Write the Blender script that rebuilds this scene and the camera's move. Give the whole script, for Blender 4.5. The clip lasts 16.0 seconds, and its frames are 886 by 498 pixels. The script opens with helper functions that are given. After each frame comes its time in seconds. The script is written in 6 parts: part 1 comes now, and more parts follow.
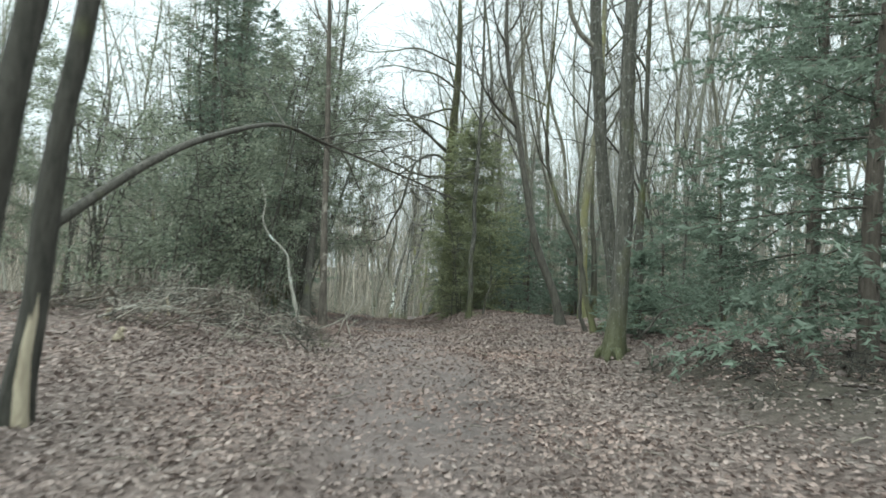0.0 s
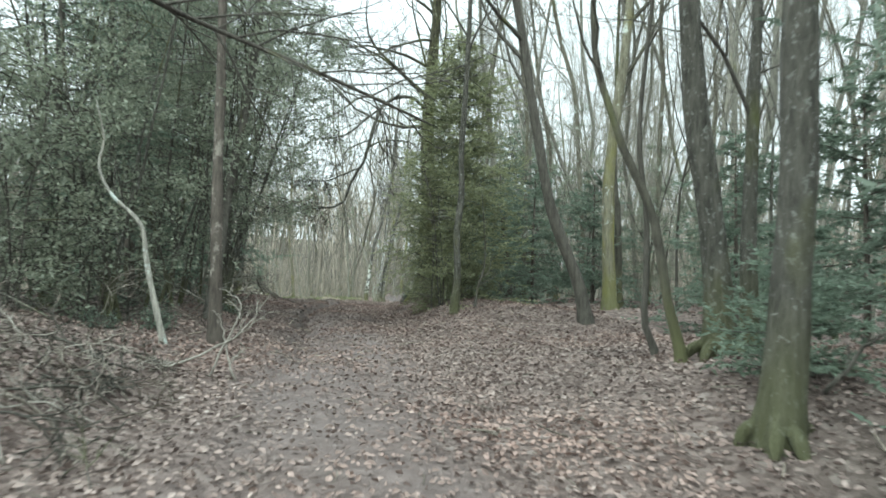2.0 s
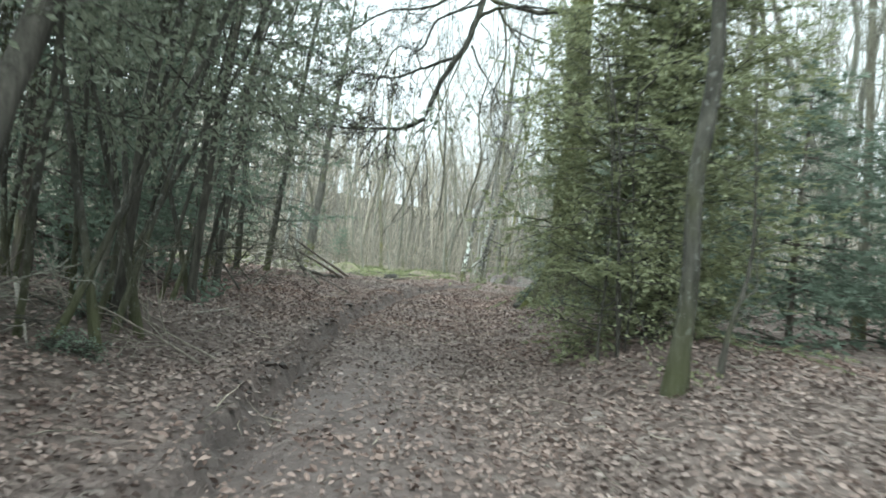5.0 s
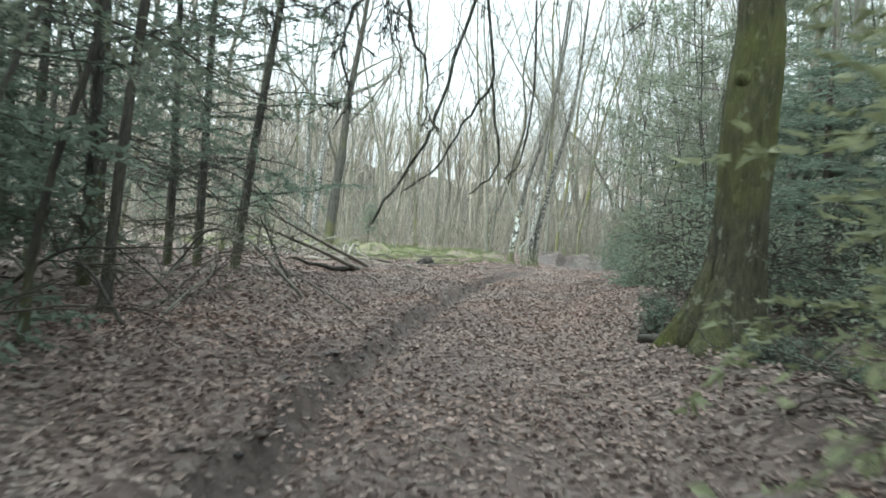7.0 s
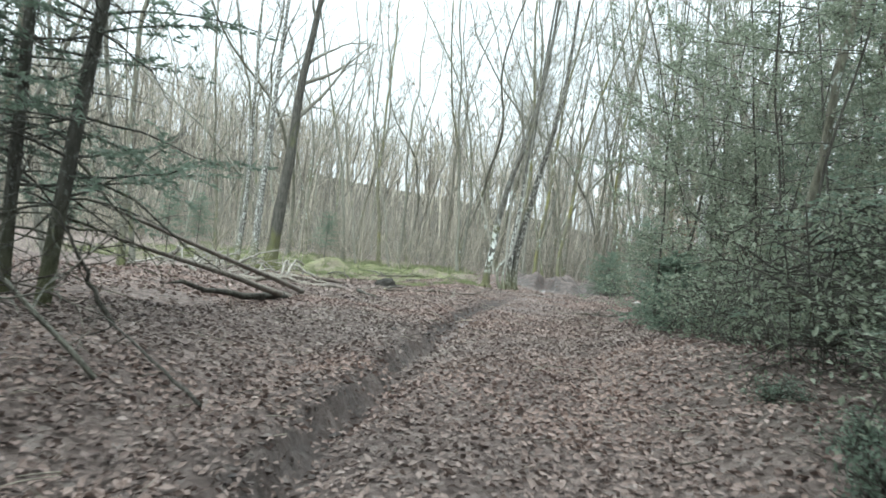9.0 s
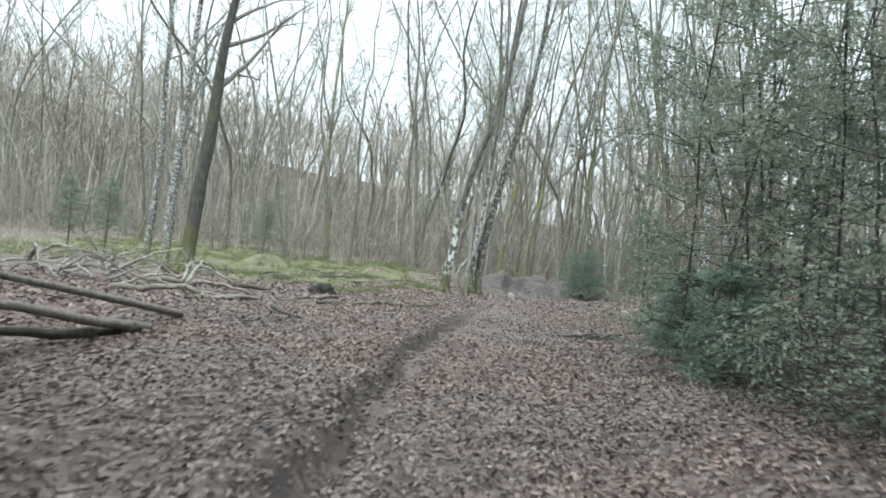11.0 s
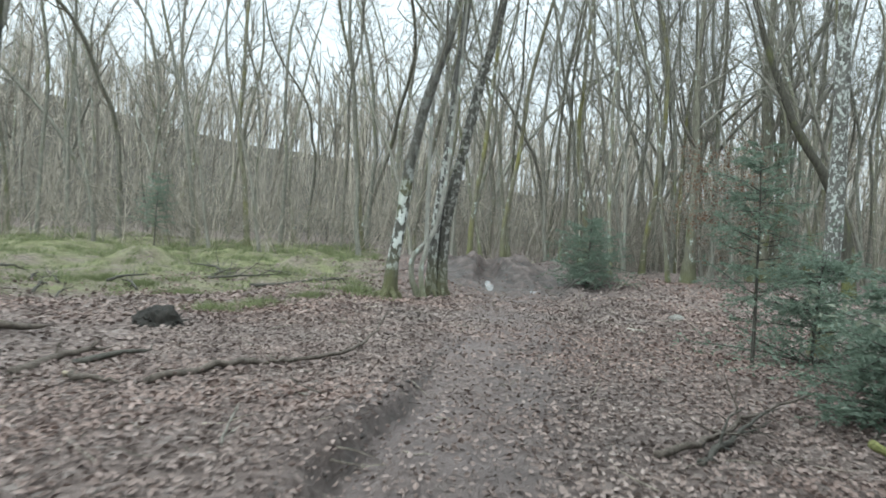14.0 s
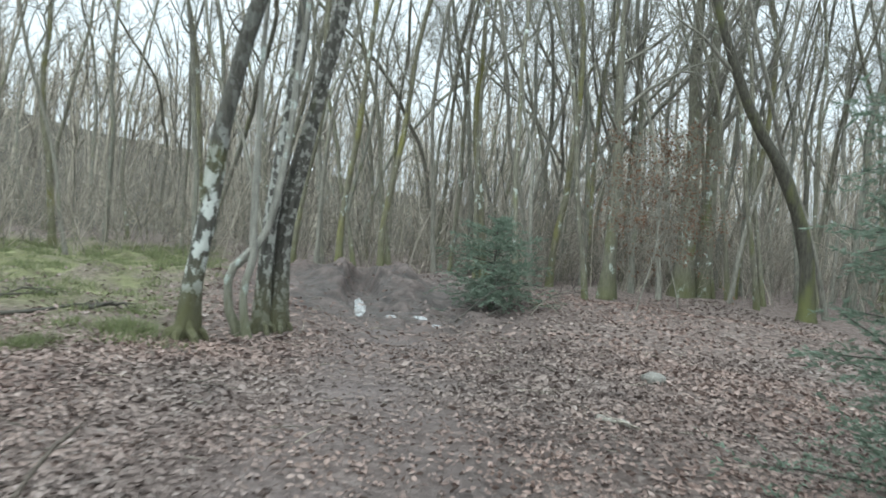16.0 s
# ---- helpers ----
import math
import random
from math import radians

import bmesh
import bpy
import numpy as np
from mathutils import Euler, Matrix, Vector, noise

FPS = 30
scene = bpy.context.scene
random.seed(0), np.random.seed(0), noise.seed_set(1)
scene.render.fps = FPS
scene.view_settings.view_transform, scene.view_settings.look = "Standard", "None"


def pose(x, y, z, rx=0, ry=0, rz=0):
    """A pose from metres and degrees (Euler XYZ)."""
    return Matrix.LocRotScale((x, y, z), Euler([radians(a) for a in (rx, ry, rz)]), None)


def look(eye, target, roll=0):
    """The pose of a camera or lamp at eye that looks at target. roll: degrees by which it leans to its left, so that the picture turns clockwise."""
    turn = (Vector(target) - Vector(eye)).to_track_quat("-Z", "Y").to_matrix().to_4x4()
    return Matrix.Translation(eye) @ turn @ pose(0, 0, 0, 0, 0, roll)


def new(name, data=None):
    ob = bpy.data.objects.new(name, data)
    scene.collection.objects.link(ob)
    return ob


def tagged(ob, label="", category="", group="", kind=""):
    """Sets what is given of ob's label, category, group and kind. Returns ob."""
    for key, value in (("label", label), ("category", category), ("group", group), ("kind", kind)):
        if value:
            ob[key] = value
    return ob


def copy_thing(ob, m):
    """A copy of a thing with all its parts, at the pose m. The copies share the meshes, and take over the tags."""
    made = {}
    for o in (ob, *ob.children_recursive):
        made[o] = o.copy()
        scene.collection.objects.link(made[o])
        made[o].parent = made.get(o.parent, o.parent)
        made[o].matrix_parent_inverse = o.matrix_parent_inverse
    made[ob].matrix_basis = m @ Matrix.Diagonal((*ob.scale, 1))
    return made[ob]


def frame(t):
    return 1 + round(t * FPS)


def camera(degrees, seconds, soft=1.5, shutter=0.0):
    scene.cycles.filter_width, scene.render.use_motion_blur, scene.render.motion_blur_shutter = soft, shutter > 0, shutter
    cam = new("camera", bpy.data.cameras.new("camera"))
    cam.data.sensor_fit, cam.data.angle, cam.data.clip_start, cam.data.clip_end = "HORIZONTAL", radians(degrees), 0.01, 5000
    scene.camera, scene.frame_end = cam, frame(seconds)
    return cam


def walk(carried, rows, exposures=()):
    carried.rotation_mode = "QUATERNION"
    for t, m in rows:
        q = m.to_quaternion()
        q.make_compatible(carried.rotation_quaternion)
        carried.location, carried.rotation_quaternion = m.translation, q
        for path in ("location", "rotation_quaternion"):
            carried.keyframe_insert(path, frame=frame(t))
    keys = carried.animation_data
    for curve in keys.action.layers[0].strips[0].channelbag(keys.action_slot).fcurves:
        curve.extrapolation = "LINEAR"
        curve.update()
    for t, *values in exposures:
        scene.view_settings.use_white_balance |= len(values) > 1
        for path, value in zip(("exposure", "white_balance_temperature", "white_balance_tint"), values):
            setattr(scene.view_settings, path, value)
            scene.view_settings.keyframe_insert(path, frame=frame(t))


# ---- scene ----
cam = camera(57.1, 16.0, soft=1.6, shutter=0.4)
EXPOSURES = [(0.0, 1.52, 5930, -10), (1.5, 1.72, 5900, -10), (3.0, 1.9, 5830, -11), (4.0, 1.91, 5820, -11), (5.0, 2.08, 5810, -10), (6.5, 2.06, 5800, -9), (9.0, 1.98, 5770, -7), (12.5, 1.67, 5720, -6), (14.5, 1.57, 5720, -6), (16.0, 1.55, 5720, -6)]
PATH = [
    (0, (-0.245, 0.463, -0.215), (-0.055, 2.445, -0.025), 2.1),
    (0.5, (-0.023, 1.853, -0.059), (0.214, 3.829, 0.144), -0.1),
    (1, (0.195, 3.385, 0.074), (0.436, 5.366, 0.203), -1.4),
    (1.5, (0.368, 4.815, 0.174), (0.585, 6.799, 0.298), -0.3),
    (2, (0.487, 6.327, 0.275), (0.718, 8.31, 0.398), 1.4),
    (2.5, (0.626, 7.732, 0.351), (0.843, 9.718, 0.446), 1.1),
    (3, (0.754, 9.293, 0.446), (0.934, 11.283, 0.537), 1.9),
    (3.5, (0.793, 10.759, 0.503), (0.9, 12.755, 0.583), 3.8),
    (4, (0.785, 12.334, 0.577), (0.878, 14.331, 0.637), 5.6),
    (4.5, (0.806, 13.851, 0.665), (0.866, 15.85, 0.715), 5.2),
    (5, (0.8, 15.421, 0.743), (0.787, 17.42, 0.781), 5.6),
    (5.2, (0.738, 15.993, 0.734), (0.703, 17.992, 0.749), 6.5),
    (7.3, (0.467, 22.225, 0.989), (0.365, 24.222, 0.952), 4.6),
    (7.5, (0.455, 22.743, 0.977), (0.367, 24.741, 0.937), 4.2),
    (8, (0.438, 23.933, 1.004), (0.401, 25.932, 0.942), 2.5),
    (8.5, (0.39, 25.027, 1.01), (0.368, 27.027, 0.981), 4.6),
    (9, (0.378, 26.019, 1.03), (0.353, 28.019, 1.04), 6.0),
    (9.2, (0.372, 26.356, 1.006), (0.362, 28.356, 0.996), 6.5),
    (11.3, (0.616, 31.083, 1.319), (0.72, 33.08, 1.32), 5.5),
    (11.5, (0.691, 31.611, 1.359), (0.798, 33.608, 1.355), 4.2),
    (12, (0.859, 33.055, 1.367), (1.014, 35.049, 1.36), 4.3),
    (12.5, (1.009, 34.403, 1.394), (1.135, 36.399, 1.372), 3.6),
    (13, (1.065, 35.908, 1.415), (1.158, 37.906, 1.407), 3.6),
    (13.5, (1.123, 37.192, 1.425), (1.23, 39.189, 1.403), 3.3),
    (14, (1.252, 38.731, 1.418), (1.421, 40.723, 1.355), 3.6),
    (14.5, (1.445, 40.037, 1.443), (1.672, 42.023, 1.38), 3.3),
    (15, (1.643, 41.51, 1.431), (1.965, 43.483, 1.365), 4.6),
    (15.5, (1.944, 42.897, 1.439), (2.32, 44.861, 1.394), 4.1),
    (16, (2.255, 44.267, 1.405), (2.706, 46.215, 1.365), 4.5),
]
walk(cam, [(t, look(eye, target, roll)) for t, eye, target, roll in PATH], EXPOSURES)

# ---- world, sun, exposure ----
world = bpy.data.worlds.new("overcast_sky")
scene.world = world
world.use_nodes = True
wn, wl = world.node_tree.nodes, world.node_tree.links
wn.clear()
sky = wn.new("ShaderNodeTexSky")
sky.sky_type = "NISHITA"
sky.sun_disc = False
sky.sun_elevation = radians(60)
sky.sun_rotation = radians(-35)
sky.air_density, sky.dust_density, sky.ozone_density = 1.0, 4.0, 1.0
veil = wn.new("ShaderNodeMix")
veil.data_type = "RGBA"
veil.inputs["Factor"].default_value = 0.9
veil.inputs["B"].default_value = (11.4, 11.2, 11.6, 1)
bg = wn.new("ShaderNodeBackground")
bg.inputs["Strength"].default_value = 0.052
wo = wn.new("ShaderNodeOutputWorld")
wl.new(sky.outputs[0], veil.inputs["A"])
tco = wn.new("ShaderNodeTexCoord")
upz = wn.new("ShaderNodeSeparateXYZ")
grade = wn.new("ShaderNodeMath")
grade.operation = "MULTIPLY_ADD"
grade.inputs[1].default_value, grade.inputs[2].default_value = 0.6, 0.62
grade.use_clamp = False
dim = wn.new("ShaderNodeVectorMath")
dim.operation = "SCALE"
wl.new(tco.outputs["Generated"], upz.inputs[0])
wl.new(upz.outputs[2], grade.inputs[0])
wl.new(veil.outputs["Result"], dim.inputs[0])
wl.new(grade.outputs[0], dim.inputs["Scale"])
wl.new(dim.outputs[0], bg.inputs["Color"])
wl.new(bg.outputs[0], wo.inputs[0])

sun = bpy.data.lights.new("sun", "SUN")
sun.energy, sun.angle, sun.color = 2.5, radians(110), (1.0, 0.985, 0.96)
sun_ob = new("sun", sun)
sun_ob.matrix_world = pose(0, 0, 40, 30, 0, -35)

# ---- materials ----


def nodes_of(name):
    m = bpy.data.materials.new(name)
    m.use_nodes = True
    nt = m.node_tree
    return m, nt.nodes, nt.links, nt.nodes["Principled BSDF"]


def noise_at(n, l, scale, detail=4.0, stretch=(1, 1, 1), vec=None, rough=0.6):
    tex = n.new("ShaderNodeTexNoise")
    tex.inputs["Scale"].default_value = scale
    tex.inputs["Detail"].default_value = detail
    tex.inputs["Roughness"].default_value = rough
    mp = n.new("ShaderNodeMapping")
    mp.inputs["Scale"].default_value = stretch
    l.new(vec, mp.inputs["Vector"])
    l.new(mp.outputs[0], tex.inputs["Vector"])
    return tex.outputs["Fac"]


def ramp_of(n, l, fac, stops):
    r = n.new("ShaderNodeValToRGB")
    e = r.color_ramp.elements
    while len(e) < len(stops):
        e.new(0.5)
    for k, (pos, col) in enumerate(stops):
        e[k].position = pos
        e[k].color = (*col, 1)
    l.new(fac, r.inputs[0])
    return r.outputs[0]


def mixed(n, l, fac, a, b):
    m = n.new("ShaderNodeMix")
    m.data_type = "RGBA"
    l.new(fac, m.inputs["Factor"])
    for sock, v in (("A", a), ("B", b)):
        if isinstance(v, tuple):
            m.inputs[sock].default_value = (*v, 1)
        else:
            l.new(v, m.inputs[sock])
    return m.outputs["Result"]


def bumped(n, l, bsdf, height, strength, dist):
    b = n.new("ShaderNodeBump")
    b.inputs["Strength"].default_value = strength
    b.inputs["Distance"].default_value = dist
    l.new(height, b.inputs["Height"])
    l.new(b.outputs[0], bsdf.inputs["Normal"])


def bark(name, dark, light, moss=0.0, lichen=0.0, lichen_col=(0.42, 0.45, 0.42), moss_col=(0.10, 0.105, 0.04), foot=0.0, foot_col=(0.1, 0.102, 0.042), band=None, vary=False, relief=0.05, spot=4.5):
    m, n, l, p = nodes_of(name)
    geo = n.new("ShaderNodeNewGeometry")
    pos = geo.outputs["Position"]
    grain = noise_at(n, l, 9, 6, (2.2, 2.2, 0.45), pos, 0.7)
    col = ramp_of(n, l, grain, [(0.3, dark), (0.7, light)])
    if vary:
        tone = ramp_of(n, l, geo.outputs["Random Per Island"], [(0.0, (0.42, 0.4, 0.38)), (0.6, (0.9, 0.88, 0.86)), (1.0, (1.5, 1.45, 1.38))])
        mul = n.new("ShaderNodeMix")
        mul.data_type, mul.blend_type = "RGBA", "MULTIPLY"
        mul.inputs["Factor"].default_value = 1.0
        l.new(col, mul.inputs["A"])
        l.new(tone, mul.inputs["B"])
        col = mul.outputs["Result"]
    blotch = noise_at(n, l, 1.6, 3, (1, 1, 0.5), pos)
    if lichen:
        spots = noise_at(n, l, spot, 5, (1, 1, 0.7), pos, 0.65)
        mask = ramp_of(n, l, spots, [(0.62 - 0.25 * lichen, (0, 0, 0)), (0.68 - 0.25 * lichen, (1, 1, 1))])
        if band:
            # lichen keeps to a stretch of the stem
            tc = n.new("ShaderNodeTexCoord")
            sep = n.new("ShaderNodeSeparateXYZ")
            l.new(tc.outputs["Object"], sep.inputs[0])
            zone = n.new("ShaderNodeMapRange")
            zone.inputs["From Max"].default_value = 4.0
            l.new(sep.outputs[2], zone.inputs["Value"])
            where = ramp_of(n, l, zone.outputs[0], [((band[0] - 0.3) / 4, (0, 0, 0)), (band[0] / 4, (1, 1, 1)), (band[1] / 4, (1, 1, 1)), ((band[1] + 0.6) / 4, (0.12, 0.12, 0.12))])
            both = n.new("ShaderNodeMath")
            both.operation = "MULTIPLY"
            l.new(mask, both.inputs[0])
            l.new(where, both.inputs[1])
            mask = both.outputs[0]
        col = mixed(n, l, mask, col, lichen_col)
    if moss:
        mask = ramp_of(n, l, blotch, [(0.72 - 0.5 * moss, (0, 0, 0)), (0.9 - 0.42 * moss, (1, 1, 1))])
        col = mixed(n, l, mask, col, moss_col)
    if foot:
        # moss climbing from the roots to about this height
        tc = n.new("ShaderNodeTexCoord")
        sep = n.new("ShaderNodeSeparateXYZ")
        l.new(tc.outputs["Object"], sep.inputs[0])
        add = n.new("ShaderNodeMath")
        add.operation = "MULTIPLY_ADD"
        add.inputs[1].default_value = -3.2 * foot
        l.new(noise_at(n, l, 3.5, 4, (1, 1, 0.5), pos), add.inputs[0])
        l.new(sep.outputs[2], add.inputs[2])
        shift = n.new("ShaderNodeMath")
        shift.operation = "ADD"
        shift.inputs[1].default_value = 1.05 * foot
        l.new(add.outputs[0], shift.inputs[0])
        mask = ramp_of(n, l, shift.outputs[0], [(0.0, (0.66, 0.66, 0.66)), (0.85, (0, 0, 0))])
        col = mixed(n, l, mask, col, foot_col)
    l.new(col, p.inputs["Base Color"])
    p.inputs["Roughness"].default_value = 0.9
    p.inputs["Specular IOR Level"].default_value = 0.25
    bumped(n, l, p, grain, 1.0, relief)
    return m


def foliage(name, dark, light, rough, gloss=0.5):
    m, n, l, p = nodes_of(name)
    geo = n.new("ShaderNodeNewGeometry")
    patch = noise_at(n, l, 0.9, 3, (1, 1, 1), geo.outputs["Position"])
    a = ramp_of(n, l, geo.outputs["Random Per Island"], [(0.0, dark), (0.75, light), (1.0, tuple(c * 1.35 for c in light))])
    b = mixed(n, l, patch, tuple(c * 0.7 for c in dark), a)
    l.new(b, p.inputs["Base Color"])
    p.inputs["Roughness"].default_value = rough
    p.inputs["Specular IOR Level"].default_value = gloss
    thin = n.new("ShaderNodeBsdfTranslucent")
    l.new(b, thin.inputs["Color"])
    blend = n.new("ShaderNodeMixShader")
    blend.inputs[0].default_value = 0.5
    l.new(p.outputs[0], blend.inputs[1])
    l.new(thin.outputs[0], blend.inputs[2])
    l.new(blend.outputs[0], n["Material Output"].inputs[0])
    return m


def litter_mat(name, stops, rough=0.7):
    m, n, l, p = nodes_of(name)
    geo = n.new("ShaderNodeNewGeometry")
    a = ramp_of(n, l, geo.outputs["Random Per Island"], stops)
    patch = noise_at(n, l, 1.3, 6, (1, 1, 1), geo.outputs["Position"], 0.7)
    tone = ramp_of(n, l, patch, [(0.3, (0.46, 0.44, 0.45)), (0.5, (0.92, 0.89, 0.89)), (0.72, (1.22, 1.19, 1.17))])
    mul = n.new("ShaderNodeMix")
    mul.data_type, mul.blend_type = "RGBA", "MULTIPLY"
    mul.inputs["Factor"].default_value = 1.0
    l.new(a, mul.inputs["A"])
    l.new(tone, mul.inputs["B"])
    drift = ramp_of(n, l, noise_at(n, l, 0.24, 2, (1, 1, 1), geo.outputs["Position"]), [(0.35, (0.95, 0.98, 0.98)), (0.65, (1.1, 0.99, 0.94))])
    hue = n.new("ShaderNodeMix")
    hue.data_type, hue.blend_type = "RGBA", "MULTIPLY"
    hue.inputs["Factor"].default_value = 1.0
    l.new(mul.outputs["Result"], hue.inputs["A"])
    l.new(drift, hue.inputs["B"])
    l.new(hue.outputs["Result"], p.inputs["Base Color"])
    p.inputs["Roughness"].default_value = rough
    p.inputs["Specular IOR Level"].default_value = 0.3
    return m


BARK = bark("bark_grey_brown", (0.075, 0.072, 0.06), (0.225, 0.215, 0.18), 0.3, moss_col=(0.12, 0.12, 0.055))
BARK_DARK = bark("bark_dark", (0.03, 0.027, 0.022), (0.095, 0.087, 0.074), 0.2)
BARK_BLACK = bark("bark_near_black", (0.016, 0.015, 0.012), (0.058, 0.053, 0.045), 0.2)
BARK_ROT = bark("bark_rotten", (0.01, 0.009, 0.008), (0.038, 0.033, 0.028))
BARK_MOSS = bark("bark_mossy", (0.07, 0.064, 0.05), (0.2, 0.187, 0.145), 0.3, 0.1, foot=0.26)
BARK_MOSS_DARK = bark("bark_mossy_dark", (0.03, 0.028, 0.022), (0.09, 0.083, 0.066), 0.4, 0.0, foot=0.3)
BARK_PATCHY = bark("bark_patchy_grey", (0.035, 0.032, 0.028), (0.15, 0.142, 0.128), 0.2, 0.5, (0.4, 0.395, 0.365), foot=0.3, foot_col=(0.105, 0.1, 0.045), band=(0.3, 3.4), spot=10, relief=0.1)
BARK_LICHEN = bark("bark_lichen", (0.05, 0.046, 0.04), (0.17, 0.16, 0.145), 0.2, 0.45, (0.38, 0.385, 0.36), foot=0.5, foot_col=(0.13, 0.125, 0.05), spot=20)
BARK_BIRCHY = bark("bark_white_patches", (0.035, 0.032, 0.027), (0.13, 0.122, 0.105), 0.3, 0.5, (0.55, 0.56, 0.53), foot=0.4, foot_col=(0.11, 0.106, 0.045), band=(0.7, 1.9), moss_col=(0.11, 0.11, 0.038), spot=8, relief=0.1)
BARK_FLAKY = bark("bark_flaky_dark", (0.026, 0.024, 0.02), (0.13, 0.122, 0.106), 0.22, 0.42, (0.27, 0.262, 0.24), foot=0.3, foot_col=(0.1, 0.096, 0.045), spot=13, relief=0.1)
BARK_YELLOW = bark("bark_yellow_moss", (0.07, 0.064, 0.045), (0.2, 0.187, 0.135), 0.45, 0.1, moss_col=(0.155, 0.145, 0.05), foot=0.3)
BARK_EDGE = bark("bark_half_mossy", (0.03, 0.028, 0.024), (0.12, 0.112, 0.096), 0.2, foot=1.1, foot_col=(0.12, 0.122, 0.045), relief=0.1)
BARK_OAK = bark("bark_oak", (0.018, 0.017, 0.011), (0.12, 0.112, 0.068), 0.52, 0.14, (0.2, 0.2, 0.15), moss_col=(0.115, 0.12, 0.036), relief=0.2, spot=9)
BARK_RED = bark("bark_conifer", (0.038, 0.032, 0.027), (0.115, 0.097, 0.082), 0.15, 0.12, (0.2, 0.18, 0.155))
BARK_FLECK = bark("bark_flecked", (0.03, 0.028, 0.023), (0.125, 0.118, 0.099), 0.3, 0.16, (0.19, 0.19, 0.172), foot=0.24, foot_col=(0.085, 0.088, 0.034), spot=22, relief=0.12)
BARK_PALE = bark("bark_pale", (0.12, 0.115, 0.10), (0.34, 0.32, 0.28), 0.1, 0.2)
BARK_GREY_PALE = bark("bark_pale_grey", (0.11, 0.105, 0.092), (0.33, 0.315, 0.28), 0.15, 0.15, foot=0.25)
TWIG = bark("twig_grey", (0.095, 0.088, 0.074), (0.25, 0.235, 0.2), 0.25, moss_col=(0.12, 0.12, 0.06))
# paler than TWIG: distance haze is mixed into the colour
TWIG_FAR_HAZED = bark("twig_far_hazed", (0.14, 0.127, 0.108), (0.325, 0.296, 0.255), 0.25, vary=True, moss_col=(0.16, 0.158, 0.085))
TWIG_LITTER = bark("twig_litter", (0.1, 0.088, 0.074), (0.3, 0.272, 0.235), 0.08, vary=True)
DEADWOOD = bark("dead_wood", (0.09, 0.075, 0.062), (0.27, 0.24, 0.205), 0.08)
BRUSH = bark("brushwood", (0.12, 0.108, 0.093), (0.35, 0.322, 0.283), 0.08)
BARK_LOG = bark("bark_damp_log", (0.042, 0.034, 0.028), (0.14, 0.114, 0.094), 0.1)
SCAR = bark("bare_wood", (0.2, 0.165, 0.12), (0.37, 0.32, 0.24), 0.0)
MOSS_STICK = bark("moss_coat", (0.1, 0.1, 0.035), (0.2, 0.195, 0.075))
STONE = bark("stone_grey", (0.11, 0.1, 0.09), (0.24, 0.225, 0.205), 0.1)
HOLLY = foliage("holly_leaf", (0.16, 0.178, 0.132), (0.275, 0.292, 0.218), 0.48, 0.45)
HOLLY_GREY = foliage("holly_leaf_grey", (0.165, 0.187, 0.135), (0.265, 0.288, 0.215), 0.5, 0.4)
YEW = foliage("yew_needle", (0.185, 0.2, 0.11), (0.29, 0.302, 0.175), 0.6)
HEMLOCK = foliage("hemlock_needle", (0.108, 0.138, 0.103), (0.185, 0.222, 0.172), 0.65)
FIR = foliage("fir_needle", (0.115, 0.15, 0.112), (0.2, 0.245, 0.182), 0.65)
GRASS = foliage("grass_blade", (0.1, 0.115, 0.05), (0.25, 0.268, 0.135), 0.7)
BEECH = foliage("beech_leaf_brown", (0.12, 0.07, 0.045), (0.24, 0.15, 0.10), 0.7, 0.2)
LEAF = litter_mat("fallen_leaf", [(0.0, (0.105, 0.079, 0.07)), (0.45, (0.15, 0.117, 0.105)), (0.85, (0.185, 0.148, 0.135)), (0.97, (0.205, 0.167, 0.152)), (1.0, (0.25, 0.216, 0.2))])


def track_x(y):
    return float(np.interp(y, TRACK_Y, TRACK_X))


TRACK_Y = (-8, 0, 5, 10, 15, 22, 26, 31, 35, 40, 43, 46, 50, 56, 62, 70, 90)
TRACK_X = (-1.2, -0.3, 0.4, 0.77, 0.8, 0.47, 0.38, 0.62, 1.02, 1.45, 1.95, 2.6, 3.6, 4.6, 5.3, 5.9, 7.5)
PUDDLES = ((4.3, 59.8, 0.2, 2.3), (5.2, 58.3, 0.2, 0.5), (5.25, 57.2, 0.13, 0.4), (4.66, 58.3, 0.16, 0.4))
PUDDLE_Z = -0.13
FLOOR_Y = (-60, -8, 0, 4, 8, 11, 14, 18, 22, 27, 31, 36, 45, 54, 62, 70, 90, 110)
FLOOR_Z = (-2.6, -1.75, -1.5, -1.22, -0.86, -0.58, -0.42, -0.33, -0.2, -0.08, 0.0, 0.03, 0.0, 0.02, 0.06, 0.15, 0.3, 0.5)


def soft(a, b, v):
    t = np.clip((v - a) / (b - a), 0, 1)
    return t * t * (3 - 2 * t)


def rough_wave(x, y):
    """Gentle unevenness of the woodland floor."""
    return (0.06 * np.sin(0.9 * x + 1.3) * np.cos(0.7 * y) + 0.035 * np.sin(2.1 * x + 0.6 * y) + 0.03 * np.cos(1.7 * y - 1.1 * x + 2)
            + 0.012 * np.sin(5.3 * x + 2.0) * np.sin(4.7 * y) + 0.010 * np.sin(9.1 * x + 7.7 * y))


